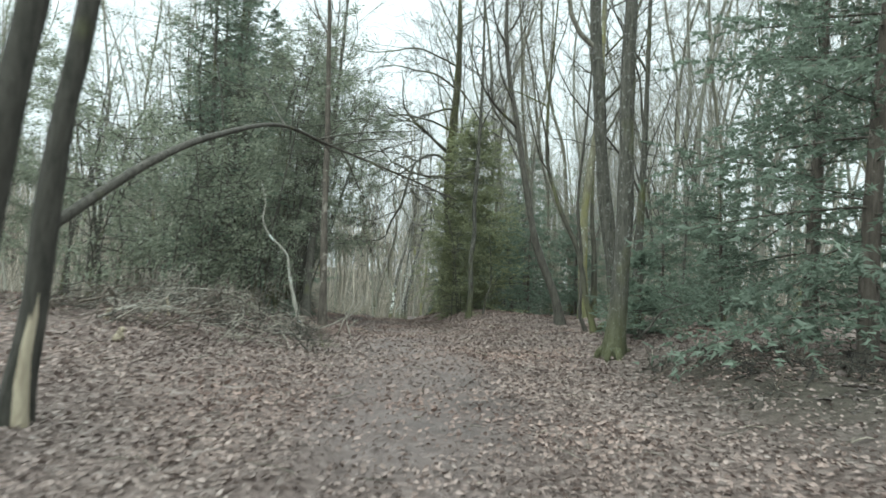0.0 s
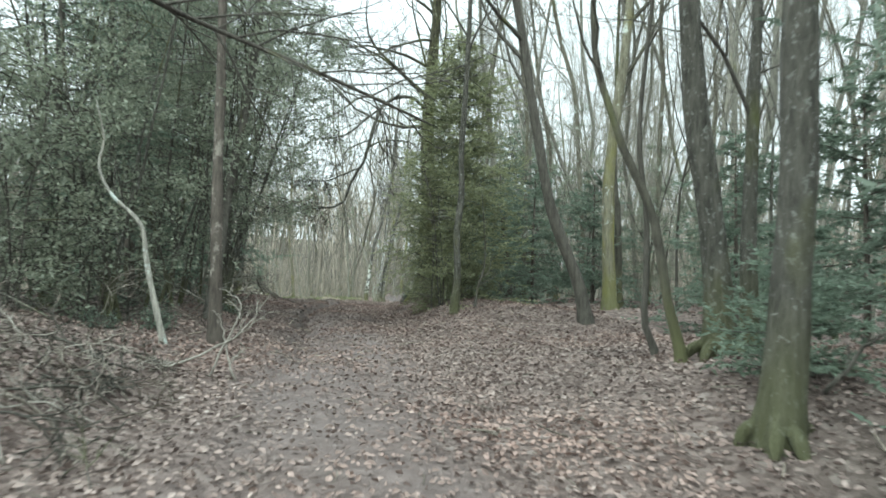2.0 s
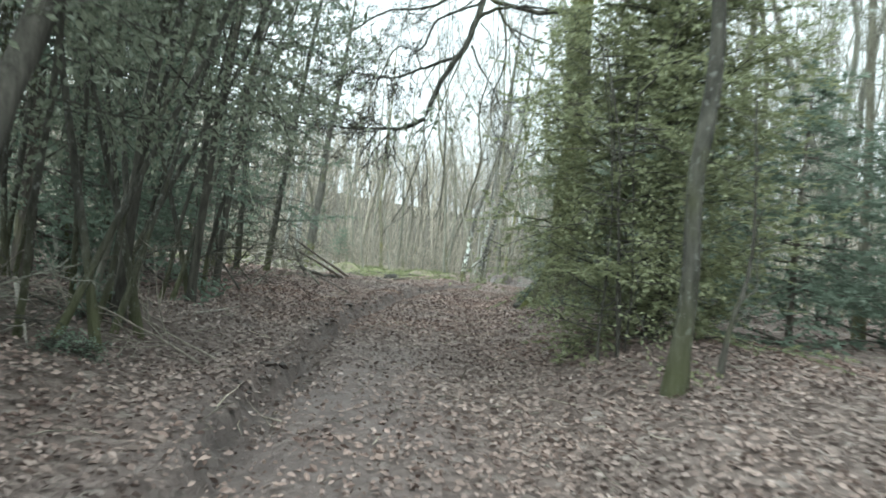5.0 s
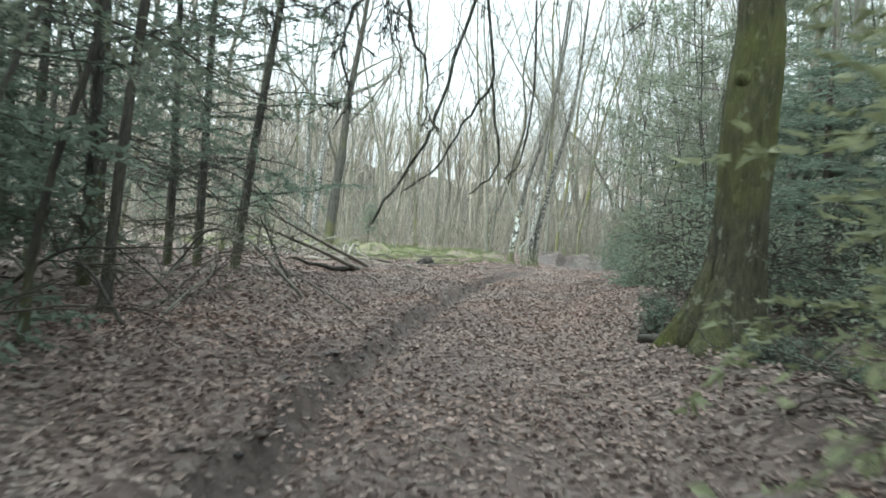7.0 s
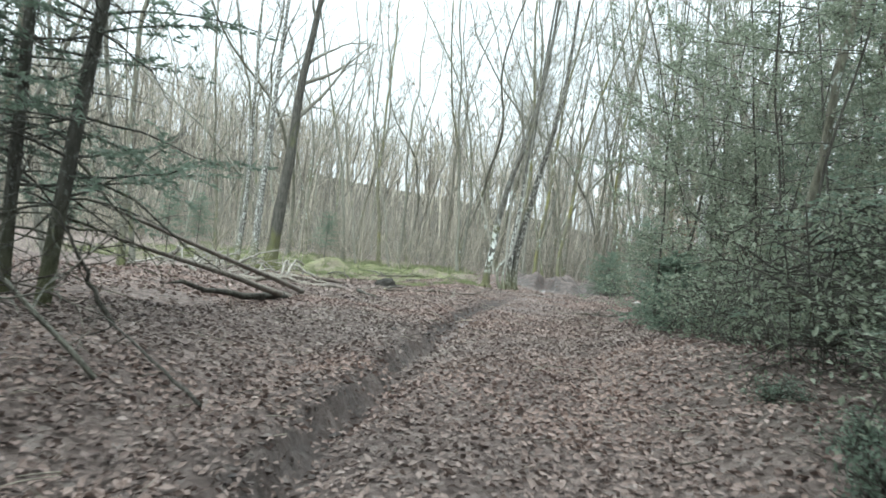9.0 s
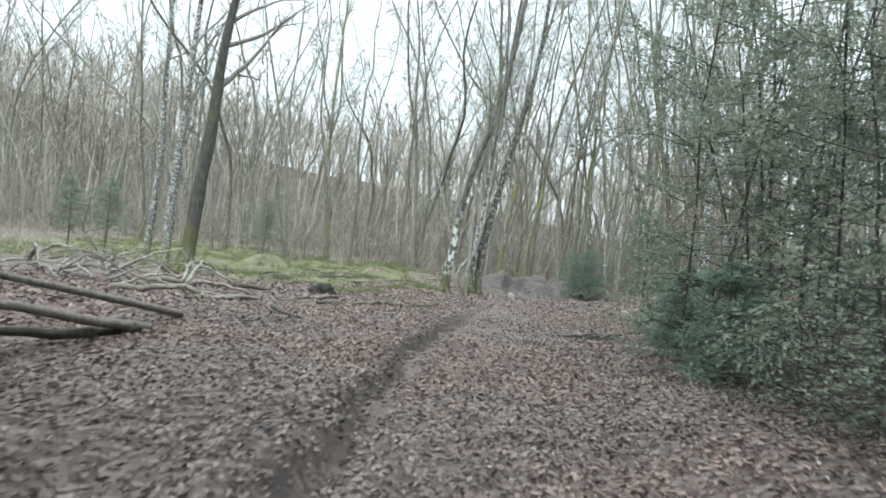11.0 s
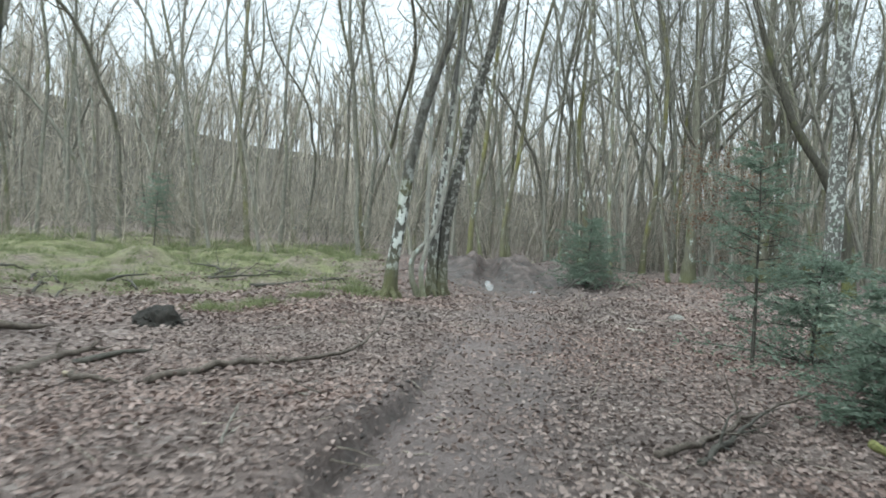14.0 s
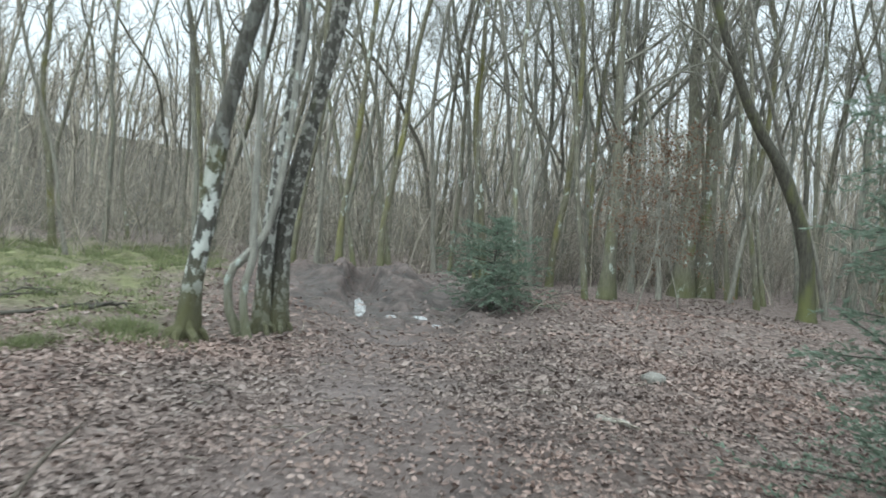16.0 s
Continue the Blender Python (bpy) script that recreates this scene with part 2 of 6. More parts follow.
def churn_of(x, y):
    """Heaped and trampled mud, about -1 to 1."""
    u = x + 0.25 * np.sin(2.3 * y + 1) + 0.12 * np.sin(5.7 * y - x)
    v = y + 0.3 * np.sin(2.1 * x) + 0.14 * np.sin(6.1 * x + y)
    ridge = 1 - 2 * np.abs(np.sin(2.6 * u + 0.9 * v)) + 0.7 * (1 - 2 * np.abs(np.sin(3.1 * v - 1.7 * u + 1)))
    return 0.45 * ridge + 0.3 * np.sin(8.3 * u + 2.0 * v) * np.sin(6.7 * v + 1) + 0.22 * np.sin(15.1 * u - 4 * v) * np.sin(12.3 * v + 2 * u)


def ground_z(x, y):
    x, y = np.asarray(x, float), np.asarray(y, float)
    z = np.interp(y, FLOOR_Y, FLOOR_Z)
    d = x - np.interp(y, TRACK_Y, TRACK_X)
    near = soft(-6, 2, y) * (1 - soft(70, 85, y))
    out = np.abs(d)
    z = z + rough_wave(x, y) * (0.35 + 0.65 * soft(0.8, 2.5, out))
    # wheel ruts, the left one deep with a step on its outer side
    deep = (0.05 + 0.11 * soft(16, 21, y)) * (1 - soft(44, 48, y)) * near
    edge = d + 0.05 * np.sin(1.9 * y) + 0.03 * np.sin(5.1 * y + 1)
    z = z - deep * soft(-0.98, -0.86, edge) * (1 - soft(-0.78, -0.5, edge))
    z = z + 0.55 * deep * np.exp(-((edge + 1.18) / 0.24) ** 2)
    z = z - 0.05 * near * np.exp(-((d - 0.75) / 0.32) ** 2)
    # banks beside the way in
    z = z + (0.24 * soft(1.2, 2.6, -d) + 0.14 * soft(2.4, 4.2, -d)) * soft(7, 12, y) * (1 - soft(20, 27, y)) + 0.22 * soft(2.0, 4.2, -d) * (1 - soft(7, 12, y)) * near
    z = z + 0.30 * soft(1.6, 3.6, d) * (1 - soft(12, 20, y)) * near
    z = z + 0.16 * soft(1.3, 2.6, -d) * soft(20, 27, y) * (1 - soft(33, 39, y))
    z = z + 0.34 * soft(0.9, 2.1, d) * soft(16, 22, y) * (1 - soft(34, 42, y))
    z = z + 0.08 * np.exp(-((x + 2.6) / 1.3) ** 2 - ((y - 11.7) / 1.2) ** 2)
    # the clearing lies a little lower
    z = z - 0.2 * soft(1.0, -2.5, x) * soft(42, 50, y) * (1 - soft(64, 80, y))
    # churned mud bank beyond the twin trees
    hump = np.exp(-((x - 5.0) / 2.6) ** 2 - ((y - 63.3) / 2.2) ** 2)
    hollow = np.exp(-((x - 4.8) / 1.5) ** 2 - ((y - 58.6) / 2.3) ** 2)
    churn = np.clip(hump + 1.2 * hollow, 0, 1)
    lump = churn_of(x, y)
    z = z + hump * 0.5 - hollow * 0.2 + churn * 0.2 * lump
    for side in (-0.75, 0.75):
        z = z - 0.16 * churn * np.exp(-((d - side + 0.2 * np.sin(0.8 * y)) / 0.22) ** 2)
    for px, py, rx, ry in PUDDLES:
        q = np.sqrt(((x - px - 0.13 * (y - py)) / rx) ** 2 + ((y - py) / ry) ** 2)
        w = 1 - soft(1.4, 2.4, q)
        z = z * (1 - w) + w * (PUDDLE_Z - 0.015 + 0.05 * soft(0.5, 1.3, q))
    lawn = soft(-15, -11, x) * (1 - soft(-0.5, 1.5, x)) * soft(54, 57, y) * (1 - soft(68, 74, y))
    z = z + lawn * (0.06 * np.sin(1.7 * x + 0.6 * y) * np.sin(1.3 * y + 1) + 0.04 * np.sin(4.1 * x) * np.cos(3.3 * y)) + 0.5 * np.exp(-((x + 4.9) / 0.8) ** 2 - ((y - 61) / 1.0) ** 2) + 0.3 * np.exp(-((x + 0.7) / 0.6) ** 2 - ((y - 61.4) / 0.7) ** 2)
    # wooded hill in the distance
    far = np.hypot(x - 5, y - 40)
    hill = soft(60, 270, far) * (17.5 + 1.2 * np.sin(0.06 * x + 1.0) - 0.13 * np.clip(x, -110, 50)) * soft(30, 140, y)
    return z + hill


# ground colour: leaf mould, mud along the ruts and the bank, grass in the clearing, painted shade by the hemlock
def ground_mat():
    m, n, l, p = nodes_of("woodland_floor")
    geo = n.new("ShaderNodeNewGeometry")
    pos = geo.outputs["Position"]
    fine = noise_at(n, l, 14, 6, (1, 1, 1), pos, 0.75)
    leafy = ramp_of(n, l, fine, [(0.3, (0.06, 0.046, 0.041)), (0.5, (0.14, 0.108, 0.098)), (0.7, (0.21, 0.168, 0.154))])
    cells = n.new("ShaderNodeTexVoronoi")
    cells.inputs["Scale"].default_value = 17
    wob = n.new("ShaderNodeMapping")
    wob.inputs["Scale"].default_value = (1.0, 0.8, 0.35)
    l.new(pos, wob.inputs["Vector"])
    l.new(wob.outputs[0], cells.inputs["Vector"])
    sepc = n.new("ShaderNodeSeparateColor")
    l.new(cells.outputs["Color"], sepc.inputs[0])
    bits = ramp_of(n, l, sepc.outputs[0], [(0.0, (0.05, 0.037, 0.032)), (0.5, (0.136, 0.105, 0.095)), (0.85, (0.2, 0.16, 0.146)), (1.0, (0.275, 0.236, 0.216))])
    half = n.new("ShaderNodeValue")
    half.outputs[0].default_value = 0.65
    leafy = mixed(n, l, half.outputs[0], leafy, bits)
    clod = noise_at(n, l, 3.5, 6, (1, 1, 1), pos, 0.7)
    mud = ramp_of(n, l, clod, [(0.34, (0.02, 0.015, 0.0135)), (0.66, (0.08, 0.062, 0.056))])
    turf = ramp_of(n, l, noise_at(n, l, 2.2, 7, (1, 1, 1), pos, 0.78), [(0.32, (0.065, 0.056, 0.032)), (0.66, (0.19, 0.195, 0.1))])
    att = n.new("ShaderNodeAttribute")
    att.attribute_name = "cover"
    sep = n.new("ShaderNodeSeparateColor")
    l.new(att.outputs["Color"], sep.inputs[0])
    trodden = ramp_of(n, l, clod, [(0.3, (0.08, 0.061, 0.057)), (0.7, (0.155, 0.121, 0.114))])
    c = mixed(n, l, att.outputs["Alpha"], leafy, trodden)
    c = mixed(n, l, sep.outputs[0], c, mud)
    c = mixed(n, l, sep.outputs[1], c, turf)
    # serves the hill's brushwood floor, the mould and the hemlock's painted shade
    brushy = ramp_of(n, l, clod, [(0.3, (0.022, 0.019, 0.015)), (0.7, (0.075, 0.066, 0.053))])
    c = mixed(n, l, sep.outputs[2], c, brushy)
    l.new(c, p.inputs["Base Color"])
    sheen = n.new("ShaderNodeMath")
    sheen.operation = "MAXIMUM"
    l.new(sep.outputs[0], sheen.inputs[0])
    l.new(att.outputs["Alpha"], sheen.inputs[1])
    wet = ramp_of(n, l, sheen.outputs[0], [(0.3, (0.92, 0.92, 0.92)), (1, (0.55, 0.55, 0.55))])
    l.new(wet, p.inputs["Roughness"])
    gloss = ramp_of(n, l, sheen.outputs[0], [(0.3, (0.12, 0.12, 0.12)), (1, (0.4, 0.4, 0.4))])
    l.new(gloss, p.inputs["Specular IOR Level"])
    mixh = n.new('ShaderNodeMath')
    mixh.operation = 'ADD'
    l.new(fine, mixh.inputs[0])
    l.new(clod, mixh.inputs[1])
    bumped(n, l, p, mixh.outputs[0], 1.0, 0.06)
    return m


def spaced(lo, a, b, hi, step, grow):
    """Positions with an even step between a and b and a growing one outside."""
    mid = list(np.arange(a, b + 1e-6, step))
    left, right, s = [], [], step
    v = a
    while v > lo:
        s *= grow
        v -= s
        left.append(v)
    v, s = b, step
    while v < hi:
        s *= grow
        v += s
        right.append(v)
    return np.array(left[::-1] + mid + right)


def mould_shade_of(x, y):
    """Bare dark leaf mould under the evergreens on both sides, and the hemlock's painted shade."""
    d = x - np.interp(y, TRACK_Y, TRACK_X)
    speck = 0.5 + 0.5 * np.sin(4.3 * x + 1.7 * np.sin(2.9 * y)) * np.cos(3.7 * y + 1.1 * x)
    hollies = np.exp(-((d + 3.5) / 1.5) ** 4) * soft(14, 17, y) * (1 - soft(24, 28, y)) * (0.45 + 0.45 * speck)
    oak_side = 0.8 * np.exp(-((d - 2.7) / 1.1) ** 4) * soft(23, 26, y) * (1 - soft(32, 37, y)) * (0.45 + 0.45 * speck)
    # the first patch darkens soil by the hemlock, its shade painted in
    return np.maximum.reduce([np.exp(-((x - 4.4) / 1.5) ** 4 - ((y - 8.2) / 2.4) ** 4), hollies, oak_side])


def cover_of(x, y):
    """How much wet dark soil, painted shade, turf and grey trodden mud lies at a place."""
    d = x - np.interp(y, TRACK_Y, TRACK_X)
    speck = 0.5 + 0.5 * np.sin(3.3 * x + 1.7 * np.sin(1.9 * y)) * np.cos(2.7 * y + 1.1 * x)
    fine = 0.5 + 0.5 * np.sin(9.1 * x + 2 * np.sin(5.3 * y)) * np.sin(7.7 * y + 3 * x)
    reach = soft(12, 20, y) * (1 - soft(45, 49, y))
    edge = d + 0.05 * np.sin(1.9 * y) + 0.03 * np.sin(5.1 * y + 1)
    late = soft(34, 38, y)
    wall = np.exp(-((edge + 0.9) / (0.085 - 0.03 * late)) ** 4) * reach * (0.3 + 0.4 * late + 0.5 * fine)
    patch = 0.7 * np.exp(-((x - 0.9) / 0.8) ** 2 - ((y - 7.6) / 1.6) ** 2) * speck
    # dark soil right of the way with the hemlock's shade painted in
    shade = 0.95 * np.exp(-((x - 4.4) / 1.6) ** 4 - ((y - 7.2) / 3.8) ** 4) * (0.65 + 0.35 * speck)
    soil = 0.4 * soft(0.45, 0.75, speck * 0.6 + fine * 0.4) * np.exp(-((d + 1.45) / 0.7) ** 4) * soft(25, 28, y) * (1 - soft(32, 36, y))
    wet = np.exp(-((edge + 0.9) / 0.2) ** 4) * soft(17, 23, y) * (1 - late) * (0.2 + 0.5 * speck)
    churned = (0.2 + 0.45 * fine * speck) * np.exp(-((d - 0.75) / 1.1) ** 4) * soft(40, 45, y) * (1 - soft(56, 60, y))
    bank = np.clip(1.6 * np.exp(-((x - 4.7) / 2.3) ** 2 - ((y - 60.5) / 4.5) ** 2), 0, 1)
    # the bank's pits are coloured darker in place of shading on its lumps
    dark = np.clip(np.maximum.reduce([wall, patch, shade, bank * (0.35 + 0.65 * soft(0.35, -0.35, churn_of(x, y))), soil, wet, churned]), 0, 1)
    floor = np.exp(-((edge + 0.75) / 0.13) ** 4) * reach * (0.1 + 0.65 * late + 0.25 * speck * late)
    way = np.exp(-((d + 0.35) / 0.95) ** 4) * (0.16 + 0.3 * (1 - soft(26, 30, y)) + 0.42 * speck + 0.3 * soft(38, 44, y)) * soft(2, 7, y) * (1 - 0.45 * soft(20, 26, y) + 0.5 * soft(38, 45, y)) * (1 - soft(60, 66, y))
    grey = np.clip(np.maximum.reduce([floor, way, bank * 0.75]), 0, 1)
    lawn = soft(-16, -12, x) * (1 - soft(0.2, 2.2, x)) * soft(52, 55.5, y + 1.2 * np.sin(0.9 * x)) * (1 - soft(70, 78, y))
    return dark, np.clip(lawn * (0.05 + 0.75 * speck + 0.3 * fine + 0.35 * soft(59, 66, y)), 0, 1) * (1 - bank), grey


def tidy(me, smooth=True):
    if smooth:
        me.polygons.foreach_set("use_smooth", np.ones(len(me.polygons), bool))
    me.update()
    return me


xs = spaced(-1400, -4.4, 7.6, 1400, 0.09, 1.13)
ys = spaced(-300, 1.0, 66.0, 1600, 0.15, 1.12)
gx, gy = np.meshgrid(xs, ys)
gz = ground_z(gx, gy)
nx, ny = len(xs), len(ys)
idx = np.arange(nx * ny).reshape(ny, nx)
quads = np.stack([idx[:-1, :-1], idx[:-1, 1:], idx[1:, 1:], idx[1:, :-1]], -1).reshape(-1, 4)
me = bpy.data.meshes.new("ground")
me.from_pydata(np.stack([gx, gy, gz], -1).reshape(-1, 3).tolist(), [], quads.tolist())
mud_shade_v, lawn_v, grey_v = cover_of(gx.ravel(), gy.ravel())
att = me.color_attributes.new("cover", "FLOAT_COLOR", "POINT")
mould_shade_v = mould_shade_of(gx.ravel(), gy.ravel())
att.data.foreach_set("color", np.stack([mud_shade_v * (1 - mould_shade_v), lawn_v, np.maximum(soft(72, 95, gy.ravel()), mould_shade_v), grey_v * (1 - mould_shade_v)], -1).ravel())
me.materials.append(ground_mat())
tagged(new("ground", tidy(me)), "brown leaf-littered woodland floor with muddy wheel ruts", "ground", kind="structure")

# ---- building blocks ----


class Geo:
    """Collects vertices and faces for one mesh."""

    def __init__(self):
        self.v, self.f, self.n = [], [], 0

    def add(self, verts, faces):
        self.v.append(np.asarray(verts, float))
        self.f.extend([tuple(i + self.n for i in q) for q in faces])
        self.n += len(verts)

    def tube(self, pts, radii, sides=6, flare=0.0):
        pts = np.asarray(pts, float)
        k = len(pts)
        tan = np.gradient(pts, axis=0)
        tan /= np.linalg.norm(tan, axis=1)[:, None] + 1e-9
        ref = np.array([1.0, 0, 0]) if abs(tan[0][0]) < 0.8 else np.array([0, 1.0, 0])
        ang = np.arange(sides) * 2 * np.pi / sides
        rings = []
        u = ref - tan[0] * (ref @ tan[0])
        for i in range(k - 1):
            u = u - tan[i] * (u @ tan[i])
            u /= np.linalg.norm(u) + 1e-9
            w = np.cross(tan[i], u)
            r = radii[i] * (1 + (flare * (0.35 * np.sin(ang * 3 + 1) + 0.2 * np.sin(ang * 5)) if i < 3 else 0) / (i + 1))
            if sides >= 10:
                r = r * (1 + 0.05 * np.sin(2 * ang + 1.3 * i) + 0.04 * np.sin(3 * ang - 2.1 * i + 1) + 0.035 * np.sin(5 * ang + 4.7 * i) + 0.03 * np.sin(7.3 * i + 2))
            rings.append(pts[i] + np.outer(np.cos(ang) * r, u) + np.outer(np.sin(ang) * r, w))
        verts = np.vstack(rings + [pts[-1:]])
        faces = []
        for i in range(k - 2):
            a, b = i * sides, (i + 1) * sides
            for j in range(sides):
                j2 = (j + 1) % sides
                faces.append((a + j, a + j2, b + j2, b + j))
        a, tip = (k - 2) * sides, (k - 1) * sides
        faces += [(a + j, a + (j + 1) % sides, tip) for j in range(sides)]
        self.add(verts, faces)

    def ribbon(self, pts, r):
        """A flat tapering twig."""
        pts = np.asarray(pts, float)
        way = pts[-1] - pts[0]
        side = np.cross(way, (0.3, 0.9, 0.2) if abs(way[0]) > abs(way[1]) else (0.9, 0.3, 0.2))
        side *= r / (np.linalg.norm(side) + 1e-9)
        k = len(pts)
        w = np.linspace(1, 0.5, k - 1)[:, None]
        verts = np.vstack([np.stack([pts[:-1] - side * w, pts[:-1] + side * w], 1).reshape(-1, 3), pts[-1:]])
        faces = [(2 * i, 2 * i + 1, 2 * i + 3, 2 * i + 2) for i in range(k - 2)] + [(2 * k - 4, 2 * k - 3, 2 * k - 2)]
        self.add(verts, faces)

    def mesh(self, name, material, smooth=True):
        me = bpy.data.meshes.new(name)
        me.from_pydata(np.vstack(self.v).tolist() if self.v else [], [], self.f)
        me.materials.append(material)
        return tidy(me, smooth)


def part(name, g, material, parent, label="", smooth=True):
    ob = new(name, g.mesh(name, material, smooth))
    ob.parent = parent
    if label:
        ob["label"] = label
    return ob


def leaf_mesh(g, pos, aim, rng, size, wide, fold=0.25):
    """Folded leaves: pos (k, 3), aim (k, 3) along the midrib, with random tilt."""
    k = len(pos)
    aim = aim / (np.linalg.norm(aim, axis=1)[:, None] + 1e-9)
    side = np.cross(aim, rng.normal(size=(k, 3)) * 0.6 + np.array([0, 0, 1.0]))
    side /= np.linalg.norm(side, axis=1)[:, None] + 1e-9
    up = np.cross(side, aim)
    s = size * rng.uniform(0.7, 1.25, k)[:, None]
    a = pos
    b = pos + aim * s * 0.5 + side * s * wide * 0.5 + up * s * fold * wide
    c = pos + aim * s
    d = pos + aim * s * 0.5 - side * s * wide * 0.5 + up * s * fold * wide
    verts = np.stack([a, b, c, d], 1).reshape(-1, 3)
    i = np.arange(k) * 4 + g.n
    g.v.append(verts)
    g.f.extend(np.stack([i, i + 1, i + 2], -1).tolist())
    g.f.extend(np.stack([i, i + 2, i + 3], -1).tolist())
    g.n += 4 * k


def needle_mesh(g, pos, aim, length, width, rng):
    """One slim triangle for each needle."""
    k = len(pos)
    side = np.cross(aim, rng.normal(size=(k, 3)))
    side /= np.linalg.norm(side, axis=1)[:, None] + 1e-9
    aim = aim / (np.linalg.norm(aim, axis=1)[:, None] + 1e-9)
    ln = length * rng.uniform(0.7, 1.2, (k, 1))
    verts = np.stack([pos - side * width, pos + side * width, pos + aim * ln], 1).reshape(-1, 3)
    i = np.arange(k) * 3 + g.n
    g.v.append(verts)
    g.f.extend(np.stack([i, i + 1, i + 2], -1).tolist())
    g.n += 3 * k


def wander(rng, p, d, length, steps, wob, lift=0.0):
    """A crooked line from p towards d."""
    p, d = np.array(p, float), np.array(d, float)
    d /= np.linalg.norm(d)
    pts = [p.copy()]
    for _ in range(steps):
        d = d + rng.normal(size=3) * wob + np.array([0, 0, lift])
        d /= np.linalg.norm(d)
        p = p + d * length / steps
        pts.append(p.copy())
    return np.array(pts)


def taper(r0, r1, k):
    return np.linspace(r0, r1, k)


def along(pts, s):
    t = s * (len(pts) - 1)
    i = min(int(t), len(pts) - 2)
    return pts[i] + (pts[i + 1] - pts[i]) * (t - i), pts[i + 1] - pts[i]


def sideways(rng, axis, spread):
    """A way that leaves axis at about the angle spread (radians)."""
    axis = axis / (np.linalg.norm(axis) + 1e-9)
    q = np.cross(axis, rng.normal(size=3))
    q /= np.linalg.norm(q) + 1e-9
    return axis * np.cos(spread) + q * np.sin(spread)


def branchwork(g, rng, pts, r, level, count, sides=3, wob=0.16, lift=0.05, shrink=0.5, spread=0.75, tip=0.005, flat=False):
    """Side branches of the line pts, each with its own twigs down to level 0."""
    length = np.linalg.norm(np.diff(pts, axis=0), axis=1).sum()
    for _ in range(count):
        s = rng.uniform(0.2, 0.98)
        p, ax = along(pts, s)
        ln = length * shrink * rng.uniform(0.5, 1.1) * (1.15 - 0.6 * s)
        rr = max(tip, r * (1 - 0.7 * s) * 0.55)
        line = wander(rng, p, sideways(rng, ax, spread * rng.uniform(0.6, 1.3)), ln, 4 if level else 2, wob, lift)
        if flat and not level:
            g.ribbon(line, rr)
        else:
            g.tube(line, taper(rr, tip * 0.7, len(line)), sides if level else 3)
        if level:
            branchwork(g, rng, line, rr, level - 1, max(3, count // 2 + 1), 3, wob, lift, 0.55, spread, tip, flat)


def bend(points, steps):
    """A smooth line through a few control points."""
    P = np.array(points, float)
    P = np.vstack([2 * P[0] - P[1], P, 2 * P[-1] - P[-2]])
    out = []
    segs = len(P) - 3
    for k in range(segs):
        for t in np.linspace(0, 1, steps, endpoint=False):
            a, b, c, d = P[k:k + 4]
            out.append(0.5 * (2 * b + (c - a) * t + (2 * a - 5 * b + 4 * c - d) * t * t + (3 * b - a - 3 * c + d) * t ** 3))
    out.append(P[-2])
    return np.array(out)


def even(line, k):
    """The same line with k points at even steps along its length."""
    line = np.array(line, float)
    run = np.r_[0, np.cumsum(np.linalg.norm(np.diff(line, axis=0), axis=1))]
    at = np.linspace(0, run[-1], k)
    return np.stack([np.interp(at, run, line[:, i]) for i in range(3)], -1)


def bare_tree(name, label, seed, line, r, material, limbs=7, lo=0.35, depth=2, count=6, reach=0.32, group="", flare=0.5, sides=10, twig=None, rise=0.06, tip=0.004, flat=False, slim=1.0, open_up=(0.45, 0.95), split=True, root=0.45, crook=0.13):
    """A leafless tree: trunk along line, limbs with their twigs as parts."""
    rng = np.random.default_rng(seed)
    stand = tagged(new(name), label, "tree", group)
    g = Geo()
    line = even(line, 40) if len(line) > 16 else line
    k = len(line)
    s = np.linspace(0, 1, k)
    radii = r * (1 - 0.82 * s) * (1 + root * np.exp(-s * 55))
    line = np.array(line, float)
    line[0, 2] -= 0.12
    g.tube(line, radii, sides, flare)
    part("trunk", g, material, stand)
    height = np.linalg.norm(line[-1] - line[0])
    for i in range(limbs):
        s0 = lo + (0.97 - lo) * (i + rng.uniform(0.1, 0.9)) / limbs
        p, ax = along(line, s0)
        g = Geo()
        ln = height * reach * rng.uniform(0.6, 1.2) * (1.2 - 0.6 * s0)
        rr = slim * r * (1 - 0.82 * s0) * rng.uniform(0.4, 0.65)
        limb = wander(rng, p, sideways(rng, ax, rng.uniform(*open_up)), ln, 9, crook, rise)
        g.tube(limb, taper(rr, tip, len(limb)), 4 if flat else 5)
        spray = Geo() if split else g
        branchwork(spray, rng, limb, rr, depth - 1, count, 3, wob=0.16 + 0.6 * (crook - 0.13), tip=tip, flat=flat)
        arm = part("limb", g, twig or material, stand)
        if split:
            tagged(part("twig_spray", spray, twig or material, arm), kind="stuff")
    return stand


def upright(rng, height, lean=0.05, wob=0.035, steps=14):
    return wander(rng, (0, 0, 0), (rng.normal() * lean, rng.normal() * lean, 1), height, steps, wob, 0.02)


def at_ground(ob, x, y, turn=0.0, size=1.0, sink=0.03):
    ob.matrix_basis = pose(x, y, float(ground_z(x, y)) - sink, 0, 0, turn) @ Matrix.Diagonal((size, size, size, 1))
    return ob


def copy_at(ob, x, y, turn=0.0, sink=0.03):
    return copy_thing(ob, pose(x, y, float(ground_z(x, y)) - sink, 0, 0, turn))


